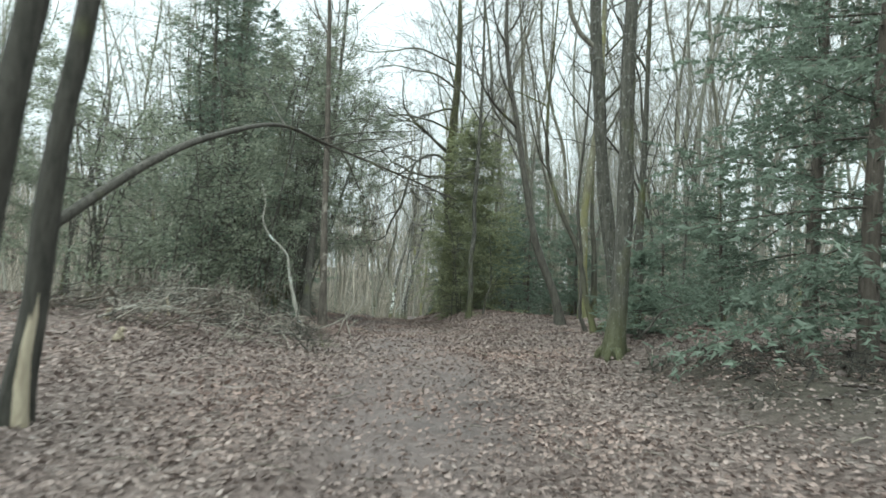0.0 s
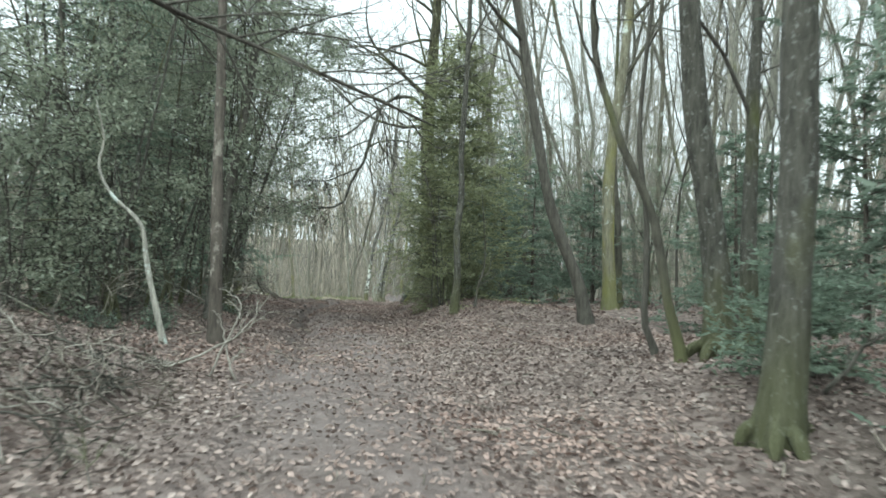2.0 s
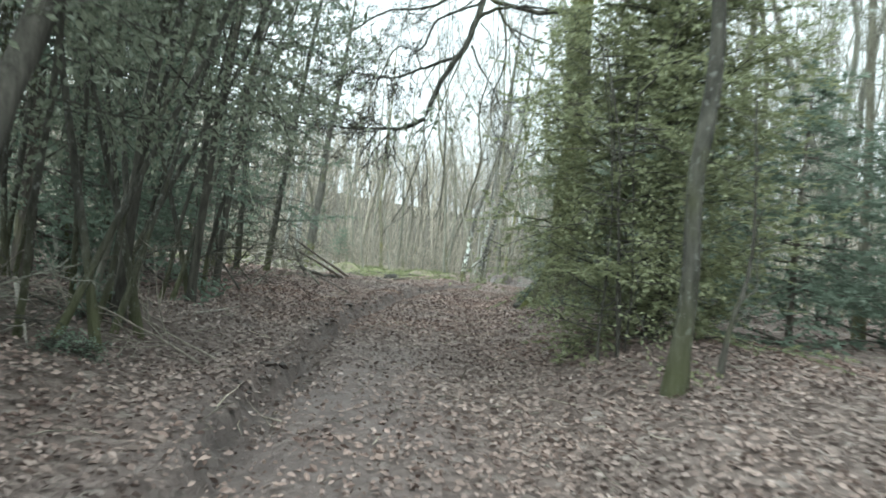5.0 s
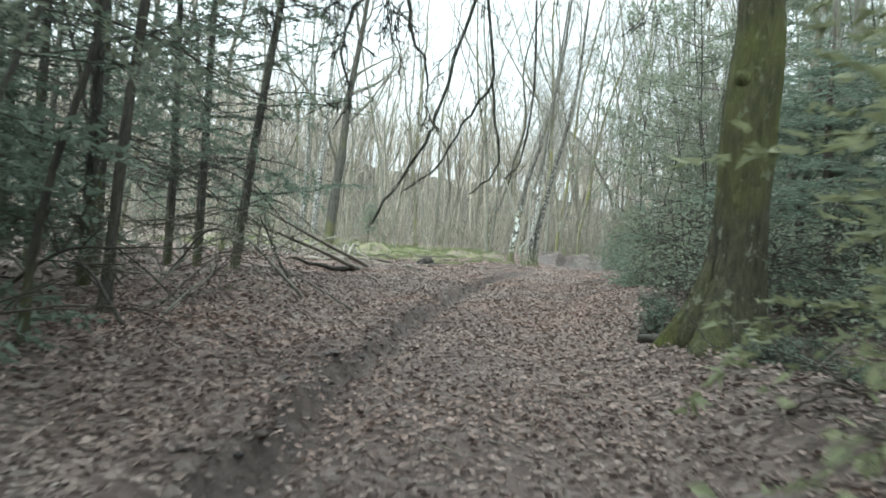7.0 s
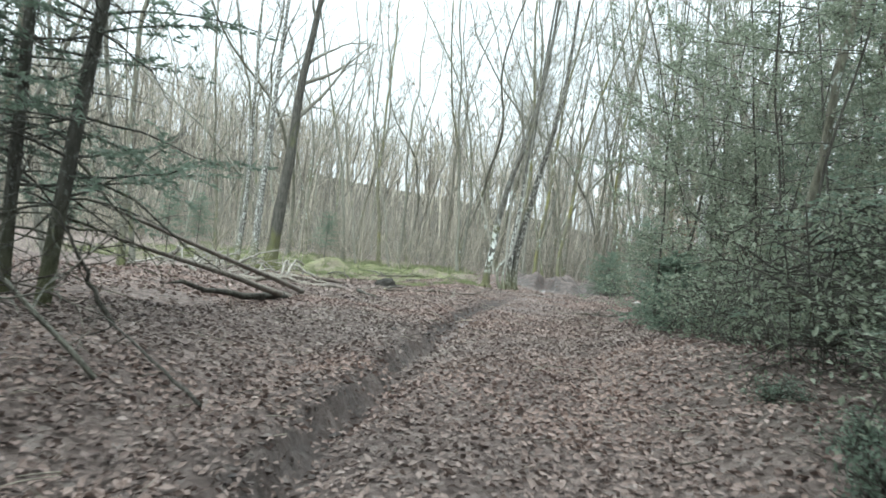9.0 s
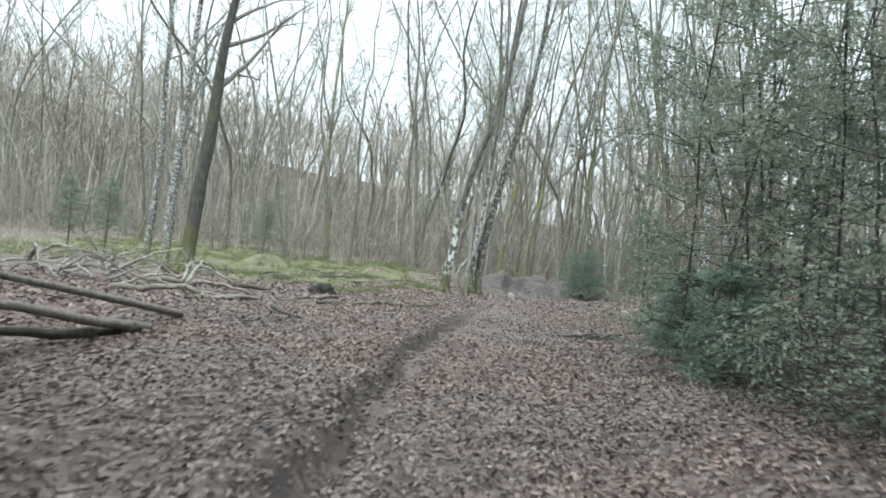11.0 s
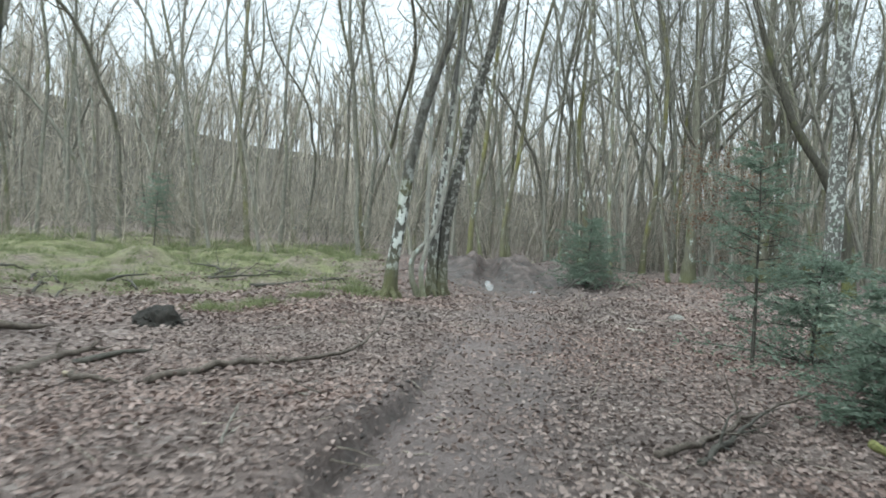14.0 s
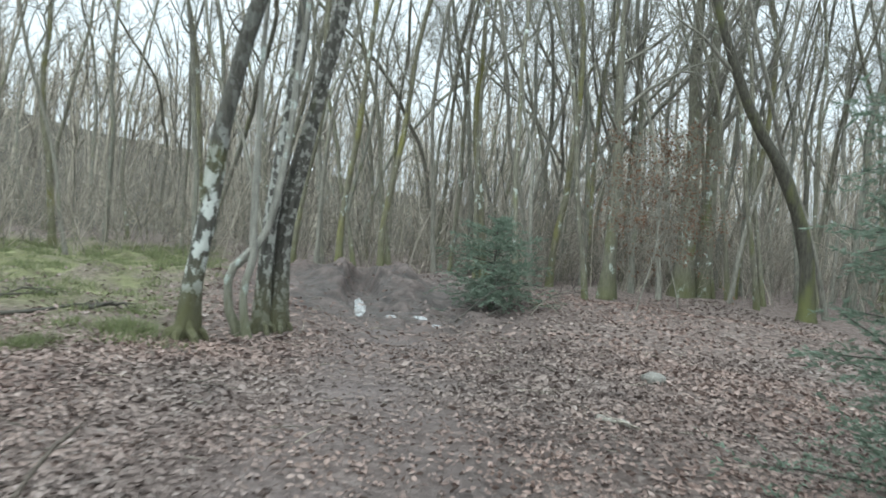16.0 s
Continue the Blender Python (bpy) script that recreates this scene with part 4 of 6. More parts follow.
hero("tree", "thin grey stem rising between two trunks", 34, 2.259, 54.2, [(-0.07, 0, 0.3), (-0.09, 0, 0.63), (0.0, 0, 1.0), (-0.03, 0, 1.37), (-0.04, 0, 2.3), (-0.06, 0, 3.25), (-0.05, 0, 4), (0.1, 0, 7)], 0.052, BARK_GREY_PALE, limbs=6, lo=0.35, twig=TWIG, sides=10)

# trio at the clearing's edge
edge_tree = hero("tree", "leaning trunk with a moss-green lower half", 35, -5.68, 53.0, [(0.14, 0, 1.3), (0.2, 0, 2.3), (0.36, 0, 4.0), (0.46, 0, 6.2), (0.8, 0, 9), (1.1, 0, 13)], 0.215, BARK_EDGE, limbs=9, lo=0.3, twig=TWIG, root=0.9)
roots(edge_tree, 0.215, 6, BARK_EDGE, 35)
hero("tree", "grey trunk forking from a mossy foot", 36, -6.2, 52.9, [(0.04, 0, 1.2), (0.06, 0, 2.4), (0.14, 0, 4.3), (0.2, 0, 6.2), (0.4, 0, 12)], 0.135, BARK_LICHEN, limbs=9, lo=0.26, twig=TWIG)
hero("tree", "slim pale grey trunk beside a forked pair", 37, -6.82, 53.2, [(0.1, 0, 1.7), (0.12, 0, 3.4), (0.05, 0, 5.6), (-0.1, 0, 12)], 0.1, BARK_LICHEN, limbs=8, lo=0.26, twig=TWIG)

# trunks right of the churned bank
hero("tree", "dark trunk leaning steeply across its neighbours", 38, 14.3, 60, [(-0.2, 0, 1.6), (-0.9, 0, 3.2), (-1.9, 0, 4.6), (-2.9, 0, 6.8), (-4, 0, 10)], 0.18, BARK_MOSS_DARK, limbs=7, lo=0.5, twig=TWIG)
hero("tree", "tall brown trunk with a mossy foot", 39, 14.6, 66, [(0, 0, 4), (-0.2, 0, 8.2), (0, 0, 14)], 0.3, BARK_MOSS, limbs=8, lo=0.35, twig=TWIG)
hero("tree", "tall brown trunk beside its twin", 40, 15.5, 66.5, [(0, 0, 4), (-0.2, 0, 8), (0, 0, 14)], 0.28, BARK_MOSS, limbs=8, lo=0.35, twig=TWIG)
hero("tree", "upright slim trunk with yellow moss", 41, 11.3, 64, [(0, 0, 3.5), (-0.15, 0, 7), (0, 0, 13)], 0.19, BARK_MOSS, limbs=8, lo=0.35, twig=TWIG)
hero("tree", "grey trunk blotched with pale lichen", 42, 7.3, 49.15, [(0.05, 0, 1.4), (0.05, 0, 2.3), (0.03, 0, 3.2), (0.0, 0, 4), (-0.1, 0, 7), (0, 0, 13)], 0.128, BARK_LICHEN, limbs=8, lo=0.35, twig=TWIG)

# ---- evergreens ----
big_holly = holly("holly_tree", "dark evergreen holly with glossy leaves over bare stems", 51, 8.0, 2.1, 8600, 4, 0.16, 0.068, wood=BARK_FLECK)
at_ground(big_holly, -3.6, 18.5)
for x, y, a in ((5.5, 40.9, 110), (-5.2, 16.5, 70), (-3.6, 23.2, 215), (-5.4, 21.6, 20), (-7.2, 15.0, 250)):
    copy_thing(big_holly, pose(x, y, float(ground_z(x, y)) - 0.03, 0, 0, a) @ Matrix.Diagonal((1, 1, 0.66 if x < -5 else 0.95, 1)))
for x, y, a, k in ((-2.5, 20.9, 100, 0.7),):
    copy_thing(big_holly, pose(x, y, float(ground_z(x, y)) - 0.03) @ Matrix.Rotation(radians(11), 4, "Y") @ pose(0, 0, 0, 0, 0, a) @ Matrix.Diagonal((k, k, 0.95, 1)))
lean_holly = holly("holly_tree", "tall holly leaning over the path above bare stems", 65, 7.6, 1.75, 7800, 3, 0.3, 0.06, HOLLY, BARK_FLECK, lean=(0.09, -0.02))
at_ground(lean_holly, -2.35, 19.2)
for x, y, a in ((-2.1, 22.1, -25), (-2.3, 25.0, 18), (-2.3, 16.8, 30), (-1.7, 20.6, -8), (-1.6, 21.6, 20)):
    copy_at(lean_holly, x, y, a)
low_holly = holly("holly_bush", "low dark holly bush at the wood's edge", 52, 3.6, 1.5, 5200, 4, 0.05, 0.068)
at_ground(low_holly, -4.8, 13.8)
for x, y, a in ((-2.5, 17.4, 200), (-3.6, 15.9, 20), (-6.6, 11.5, 80), (-5.8, 29.5, 160)):
    copy_at(low_holly, x, y, a)
grey_holly = holly("holly_tree", "grey-green holly with shiny leaves and a slim dark stem", 53, 7.4, 1.7, 10000, 3, 0.04, 0.06, HOLLY_GREY)
at_ground(grey_holly, 4.15, 40.4)
for x, y, a in ((5.4, 38.6, 100), (5.8, 42.0, 200), (4.5, 36.2, 320), (6.9, 35.4, 250), (6.8, 37.8, 150)):
    copy_at(grey_holly, x, y, a)
for x, y, a in ((8.2, 26.2, 40), (9.6, 24.2, 130), (7.3, 29.0, 280), (10.6, 28.4, 200)):
    copy_thing(grey_holly, pose(x, y, float(ground_z(x, y)) - 0.03, 0, 0, a) @ Matrix.Diagonal((0.9, 0.9, 0.62, 1)))

shrub = holly("holly_bush", "low grey-green holly shrub spilling over the path's edge", 63, 1.5, 0.95, 1700, 3, 0.0, 0.05, HOLLY_GREY)
at_ground(shrub, 3.75, 31.6)
for x, y, a in ((4.0, 33.2, 40), (3.8, 34.8, 90), (4.1, 36.0, 140), (3.9, 37.4, 200), (4.6, 34.5, 70), (4.9, 38.8, 110), (4.2, 29.6, 160), (4.0, 27.4, 5), (4.5, 26.4, 95), (3.4, 30.3, 20), (3.4, 32.4, 75), (3.2, 29.4, 130)):
    copy_thing(shrub, pose(x, y, float(ground_z(x, y)) - 0.03, 0, 0, a) @ Matrix.Diagonal((1, 1, 0.65 + 0.007 * (a % 90), 1)))

yew = conifer("yew_tree", "broad rounded yellow-green yew beside the path", 54, 5.6, 1.6, YEW, BARK_DARK, 38, 9, -0.05, 0.02, 9, 16, 0.055, 0.011, category="yew", skip=0.1, wob=0.26, full=0.3)
at_ground(yew, 2.8, 23.2)
yew.matrix_basis = yew.matrix_basis @ Matrix.Diagonal((1.1, 1.1, 1, 1))
yew_bush = holly("holly_bush", "olive-green leafy bush spilling onto the path", 66, 3.0, 1.15, 7600, 4, 0.02, 0.042, YEW)
at_ground(yew_bush, 2.25, 22.4)

ivy = holly("holly_seedling", "low glossy evergreen seedling growing among leaves", 67, 0.4, 0.4, 100, 3, 0.0, 0.045, HEMLOCK)
at_ground(ivy, 2.55, 27.1, 0, 0.7)
for x, y, a in ((2.9, 26.6, 40), (3.0, 27.6, 200), (2.2, 29.3, 300), (2.45, 30.0, 80), (3.3, 26.0, 160), (2.6, 31.3, 20)):
    copy_thing(ivy, pose(x, y, float(ground_z(x, y)) - 0.02, 0, 0, a) @ Matrix.Diagonal((0.8, 0.8, 0.6 + 0.002 * a, 1)))

for k in range(9):
    rr = np.random.default_rng(900 + k)
    x, y, a = rr.uniform(-3.6, -1.5), rr.uniform(15.2, 22.5), rr.uniform(0, 360)
    copy_thing(ivy, pose(x, y, float(ground_z(x, y)) - 0.02, 0, 0, a) @ Matrix.Diagonal((0.9, 0.9, rr.uniform(0.6, 1.4), 1)))

hemlock = conifer("hemlock_tree", "dark green conifer with drooping feathery boughs", 55, 11.0, 2.9, HEMLOCK, BARK_RED, 22, 7, 0.4, 0.05, 11, 7, 0.11, 0.021, skip=0.35, top=0.8)
at_ground(hemlock, 5.7, 9.6)
for x, y, a in ((6.8, 12.8, 60), (7.7, 41.6, 10), (-5.0, 27.6, 30), (-4.4, 25.4, 200)):
    copy_at(hemlock, x, y, a)
for x, y, a, k in ((4.9, 33.4, 90, 0.4), (4.5, 31.0, 150, 0.36), (5.2, 29.6, 250, 0.42)):
    copy_thing(hemlock, pose(x, y, float(ground_z(x, y)) - 0.03, 0, 0, a) @ Matrix.Diagonal((0.75, 0.75, k, 1)))
low_hemlock = conifer("hemlock_bush", "low spreading conifer with soft blue-green boughs", 60, 3.4, 1.9, HEMLOCK, BARK_RED, 11, 8, 0.3, 0.03, 11, 8, 0.09, 0.016, skip=0.2)
at_ground(low_hemlock, 4.7, 24.6)
for x, y, a in ((6.3, 25.2, 60), (8.6, 20.8, 200), (-4.4, 28.6, 30), (6.3, 14.9, 100), (7.6, 11.2, 30), (6.6, 18.6, 250)):
    copy_at(low_hemlock, x, y, a)

spruce = conifer("spruce_tree", "slender spruce with bare dead lower branches", 56, 11.0, 1.9, HEMLOCK, BARK_FLECK, 46, 7, 0.4, 0.07, 9, 11, 0.085, 0.013, bare=0.62, r0=0.075, skip=0.35, wob=0.15)
at_ground(spruce, -3.05, 32.9)
spruce.matrix_basis = spruce.matrix_basis @ pose(0, 0, 0, 0, 5, 0)
for x, y, a in ((-3.95, 33.9, 50), (-4.7, 34.6, 110), (-3.6, 29.6, 170), (-5.0, 31.0, 230), (-6.3, 32.5, 340), (-7.6, 36.0, 20), (-4.6, 28.2, 80), (-5.9, 34.6, 140), (-3.7, 18.4, 200), (-3.3, 19.7, 100)):
    copy_at(spruce, x, y, a)

young_fir = conifer("fir_tree", "airy young fir with thin layered boughs", 64, 3.0, 1.15, FIR, BARK_DARK, 12, 6, 0.12, 0.38, 12, 10, 0.06, 0.008, skip=0.2, full=0.42, wob=0.12, category="fir", r0=0.03)
at_ground(young_fir, 5.55, 47.5, 0, 0.86)
for x, y, a in ((14.5, 57, 160), (-11.5, 50.5, 60), (-9.7, 58.0, 140), (-10.6, 57.2, 20), (-5.9, 66.0, 250)):
    copy_at(young_fir, x, y, a)
low_fir = conifer("fir_tree", "low spreading fir with blue-green layered boughs", 62, 1.65, 1.6, FIR, BARK_DARK, 9, 9, 0.1, 0.04, 11, 10, 0.06, 0.01, skip=0.15, category="fir")
at_ground(low_fir, 6.7, 48.3)
for x, y, a in ((6.3, 45.7, 120), (7.6, 46.6, 220), (7.9, 43.5, 300)):
    copy_at(low_fir, x, y, a)
small_fir = conifer("fir_tree", "small bushy fir with blue-green needles", 58, 1.45, 0.8, FIR, BARK_DARK, 10, 8, 0.15, 0.03, 9, 11, 0.055, 0.01, category="fir")
bushy_fir = conifer("fir_tree", "bushy young fir with brush round its foot", 61, 1.95, 1.5, FIR, BARK_DARK, 12, 9, 0.1, 0.06, 9, 13, 0.06, 0.01, category="fir", full=0.55)
at_ground(bushy_fir, 6.8, 59.5)
at_ground(small_fir, 5.5, 45.0)
for x, y, a in ((4.2, 41.1, 100), (4.4, 39.8, 10), (3.7, 11.8, 200), (5.9, 44.5, 50), (3.8, 38.4, 300)):
    copy_at(small_fir, x, y, a)

brown_beech = holly("beech_tree", "young beech still holding dry brown leaves", 59, 5.0, 1.5, 1300, 1, 0.3, 0.08, BEECH, TWIG, category="beech")
at_ground(brown_beech, 10.2, 59.5)
copy_at(brown_beech, 12.2, 62.0, 130)

# ---- bare woodland ----
wood_rng = np.random.default_rng(77)
WOOD_LABELS = ("tall leafless tree with slim ascending limbs", "leafless grey tree with sinuous branches", "slender leafless tree in a crowded wood", "leafless tree with yellow-green moss up its stem")


def wood_kind(seed, i, fine):
    rr = np.random.default_rng(seed)
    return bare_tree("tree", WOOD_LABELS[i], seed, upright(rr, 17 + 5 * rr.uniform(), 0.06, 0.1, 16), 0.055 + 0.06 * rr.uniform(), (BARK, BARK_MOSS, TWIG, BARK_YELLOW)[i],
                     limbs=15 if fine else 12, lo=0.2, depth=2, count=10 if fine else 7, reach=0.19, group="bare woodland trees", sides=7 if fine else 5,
                     twig=TWIG if fine else TWIG_FAR_HAZED, rise=0.12, split=False, slim=0.75, open_up=(0.2, 0.6), tip=0.005 if fine else 0.01, flat=True, crook=0.3)


NEAR_KINDS = [wood_kind(200 + i, i % 3, True) for i in range(6)]
MOSSY_KINDS = [wood_kind(210 + i, 3, True) for i in range(2)]
FAR_KINDS = [wood_kind(220 + i, i % 3, False) for i in range(5)]
used = set()


def plant(x, y, kinds=None):
    kinds = kinds or (NEAR_KINDS if y < 70 else FAR_KINDS)
    ob = kinds[int(wood_rng.integers(len(kinds)))]
    lean = -1.8 if y > 36 else 0.0
    m = (Matrix.Translation((x, y, float(ground_z(x, y)) - 0.03)) @ Matrix.Rotation(radians(lean + wood_rng.normal() * 1.8), 4, "Y")
         @ Matrix.Rotation(wood_rng.uniform(0, 2 * math.pi), 4, "Z"))
    if ob in used:
        copy_thing(ob, m)
    else:
        used.add(ob)
        ob.matrix_basis = m


def sown(count, x0, x1, y0, y1, gap, taken):
    """Random places in a rectangle that keep a gap between one another."""
    tries = 0
    while count and tries < 4000:
        tries += 1
        x, y = wood_rng.uniform(x0, x1), wood_rng.uniform(y0, y1)
        if (y < 66 and abs(x - track_x(y)) < 2.4) or any((x - a) ** 2 + (y - b) ** 2 < gap * gap for a, b in taken):
            continue
        if -13 < x < 2 and 46 < y < 68:
            continue
        taken.append((x, y))
        count -= 1
        plant(x, y)


spots = [(2, 54), (14, 60), (14.5, 66), (11.3, 64), (6.5, 59.5)]
sown(26, 7.0, 22, 14, 38, 1.6, spots)
sown(12, 15, 32, 38, 58, 2.0, spots)
sown(30, 12.5, 34, 61, 70, 1.2, spots)
sown(10, 7.5, 13, 65.0, 70, 1.1, spots)
sown(16, -22, -8, 36, 56, 1.8, spots)
sown(6, -20, -9, 14, 36, 2.0, spots)
for x, y in ((-6.6, 43.2), (-7.6, 46.4), (-6.3, 39.6), (-8.6, 41.2), (-9.6, 38.2), (-10.4, 44.5), (8.4, 62.8), (9.6, 65.2)):
    plant(x, y)
sown(9, 4.6, 8.5, 26, 37, 1.2, spots)
sown(16, 6.6, 15, 15, 31, 0.9, spots)
sown(10, 8.5, 18, 22, 40, 1.1, spots)
sown(22, 8.5, 22, 62, 72, 0.9, spots)
sown(8, 15, 28, 44, 60, 1.4, spots)
sown(10, 12.5, 24, 50, 66, 1.0, spots)
for x, y in ((3.9, 66.2), (5.0, 66.8), (6.1, 67.3), (7.2, 66.4), (2.6, 67.6)):
    spots.append((x, y))
    plant(x, y)
for x, y in ((4.4, 65.4), (5.6, 66.0), (3.2, 66.4), (8.9, 67.4), (10.6, 66.4), (0.8, 70.2), (12.4, 68.2), (16.4, 66.2), (-3.6, 70.6)):
    spots.append((x, y))
    plant(x, y, MOSSY_KINDS)
sown(16, 14, 32, 60, 78, 1.0, spots)
sown(62, -30, 30, 68, 80, 1.1, spots)
sown(62, -40, 42, 80, 100, 1.4, spots)
sown(16, -50, 40, 100, 118, 2.0, spots)

# thin stems under the evergreens
stems = []
for i in range(3):
    rr = np.random.default_rng(300 + i)
    stems.append(bare_tree("sapling", "thin bare understorey stem", 300 + i, upright(rr, 5.5 + rr.uniform(), 0.06, 0.1, 10), 0.035, (BARK_DARK, BARK, BARK_FLECK)[i], limbs=4, lo=0.35, depth=1, count=3, group="understorey stems", sides=5))
for i in range(38):
    x, y = wood_rng.uniform(-7.5, -2.0), wood_rng.uniform(16.5, 31)
    (at_ground if i < 3 else copy_at)(stems[i % 3], x, y, wood_rng.uniform(0, 360))
for i in range(22):
    copy_at(stems[i % 3], wood_rng.uniform(6.4, 10), wood_rng.uniform(17, 40), wood_rng.uniform(0, 360))
for i in range(40):
    copy_at(stems[i % 3], wood_rng.uniform(-20, 14), wood_rng.uniform(70, 84), wood_rng.uniform(0, 360))

# far woods on the hill, too many to count
proto = []
for i in range(6):
    rr = np.random.default_rng(400 + i)
    g = Geo()
    line = upright(rr, 17, 0.08, 0.07, 5)
    g.tube(line, taper(0.17, 0.03, 6), 3)
    for _ in range(9):
        p, ax = along(line, rr.uniform(0.2, 0.95))
        br = wander(rr, p, sideways(rr, ax, rr.uniform(0.25, 0.7)), rr.uniform(2.5, 6), 2, 0.15, 0.12)
        g.tube(br, taper(0.07, 0.02, 3), 3)
        for _ in range(4):
            q, ax2 = along(br, rr.uniform(0.2, 0.9))
            tw = wander(rr, q, sideways(rr, ax2, 0.6), rr.uniform(0.8, 2.2), 1, 0.15, 0.1)
            w = np.array([0.045, 0.02, 0])
            g.add([tw[0] - w, tw[0] + w, tw[1]], [(0, 1, 2)])
    proto.append((np.vstack(g.v), g.f))


def mass(name, label, spots, protos):
    m = Geo()
    for k, (x, y, s) in enumerate(spots):
        v, f = protos[k % len(protos)]
        a = wood_rng.uniform(0, 6.28)
        rot = np.array([[np.cos(a), -np.sin(a), 0], [np.sin(a), np.cos(a), 0], [0, 0, 1]])
        m.add(v @ rot.T * s + np.array([x, y, float(ground_z(x, y)) - 0.2]), f)
    return tagged(new(name, m.mesh(name, TWIG_FAR_HAZED)), label, "woods", kind="stuff")


far_spots = []
for i in range(1350):
    y = 100 + 190 * wood_rng.uniform() ** 1.2
    far_spots.append((5 + (y - 20) * wood_rng.uniform(-0.95, 0.85), y, wood_rng.uniform(0.7, 1.1)))
for i in range(450):
    y = 225 + 80 * wood_rng.uniform()
    far_spots.append((5 + (y - 20) * wood_rng.uniform(-0.9, 0.5), y, wood_rng.uniform(0.75, 1.1)))
mass("far_woods", "dense leafless woodland covering the distant hill", far_spots, proto)

thin = []
for i in range(8):
    rr = np.random.default_rng(430 + i)
    g = Geo()
    for _ in range(4):
        line = wander(rr, (rr.normal() * 0.35, rr.normal() * 0.35, 0), (rr.normal() * 0.2, rr.normal() * 0.2, 1), rr.uniform(1.5, 6), 5, 0.16, 0.02)
        g.ribbon(line, rr.uniform(0.009, 0.026))
        for _ in range(11):
            q, ax2 = along(line, rr.uniform(0.05, 0.9))
            tw = wander(rr, q, sideways(rr, ax2, 0.8), rr.uniform(0.5, 1.6), 2, 0.18, 0.06)
            g.ribbon(tw, 0.009)
    thin.append((np.vstack(g.v), g.f))
brake = []
for i in range(900):
    y = 68.5 + 40 * wood_rng.uniform() ** 1.8
    x = 3 + (y - 32) * wood_rng.uniform(-0.8, 0.8)
    if y > 67 or abs(x - track_x(y)) > 1.8:
        brake.append((x, y, wood_rng.uniform(0.6, 1.15)))
for i in range(160):
    brake.append((wood_rng.uniform(16, 34), wood_rng.uniform(36, 72), wood_rng.uniform(0.6, 1.0)))
for i in range(110):
    brake.append((wood_rng.uniform(9, 18), wood_rng.uniform(66, 72), wood_rng.uniform(0.5, 1.0)))
for i in range(90):
    brake.append((wood_rng.uniform(-26, -10), wood_rng.uniform(34, 58), wood_rng.uniform(0.6, 1.0)))
for i in range(80):
    brake.append((wood_rng.uniform(9, 22), wood_rng.uniform(18, 40), wood_rng.uniform(0.6, 1.0)))
for i in range(520):
    y = 96 + 130 * wood_rng.uniform()
    brake.append((5 + (y - 25) * wood_rng.uniform(-0.9, 0.85), y, wood_rng.uniform(1.1, 1.9)))
mass("thicket", "thicket of thin bare stems and brambles behind the clearing", brake, thin)

# ---- dead wood on the ground ----


def stick(name, label, pts, r, material, seed, twigs=3, shrink=0.3, group=""):
    """A fallen branch through points (x, y, height over the ground)."""
    rng = np.random.default_rng(seed)
    P = [(x, y, float(ground_z(x, y)) + h) for x, y, h in pts]
    base = np.array(P[0])
    root = tagged(new(name), label, "branch", group)
    root.matrix_basis = Matrix.Translation(base)
    line = bend([np.array(q) - base for q in P], 5)
    line[1:-1] += rng.normal(size=(len(line) - 2, 3)) * r * 0.4
    g = Geo()
    g.tube(np.vstack([line[:1] - (line[1] - line[0]) * 0.02, line]), np.r_[0.3 * r, taper(r, r * 0.3, len(line))], 7)
    part("stem", g, material, root)
    if twigs:
        g = Geo()
        branchwork(g, rng, line, r, 1, twigs, 4, 0.2, 0.03, shrink)
        tagged(part("twig_spray", g, material, root), kind="stuff")
    return root


stick("fallen_log", "long dead pole leaning on a conifer", [(-2.2, 40.4, 0.03), (-2.98, 33.0, 0.98)], 0.05, DEADWOOD, 1, 0)
stick("fallen_log", "long dead pole lying low over leaves", [(-2.15, 39.0, 0.05), (-2.82, 33.3, 0.68)], 0.055, DEADWOOD, 2, 0)
stick("fallen_log", "thick fallen log half sunk in leaves", [(-2.2, 38.9, 0.05), (-2.5, 37.6, 0.12), (-3.0, 35.6, 0.25)], 0.075, BARK_DARK, 3, 0)
stick("fallen_branch", "long crooked branch lying on the leaves", [(-0.45, 45.2, 0.02), (0.06, 45.85, 0.04), (0.3, 46.2, 0.03), (0.53, 46.39, 0.04), (1.08, 47.08, 0.06), (1.3, 47.8, 0.12), (1.5, 48.7, 0.32)], 0.033, BARK_LOG, 4, 4, 0.2)
stick("fallen_branch", "dark branch lying across the leaves", [(3.15, 43.82, 0.03), (3.62, 44.14, 0.06), (4.1, 44.75, 0.08), (4.34, 45.0, 0.1), (5.4, 45.69, 0.14)], 0.03, BARK_LOG, 5, 5, 0.25)
stick("fallen_branch", "short dark branch with side twigs", [(3.4, 43.7, 0.02), (4.0, 44.5, 0.05), (4.6, 45.2, 0.12)], 0.03, BARK_DARK, 6, 5, 0.3)
stick("fallen_branch", "short broken dark branch", [(-1.5, 42.9, 0.08), (-0.95, 42.1, 0.02)], 0.04, BARK_DARK, 7, 0)
stick("fallen_log", "grey log lying in the leaves", [(-2.9, 44.2, 0.05), (-2.1, 45.7, 0.06)], 0.08, DEADWOOD, 8, 0)
stick("fallen_branch", "thin branch across the leaves", [(-1.1, 45.42, 0.06), (-0.85, 45.2, 0.04), (-0.59, 45.05, 0.02)], 0.032, BARK_LOG, 9, 0)
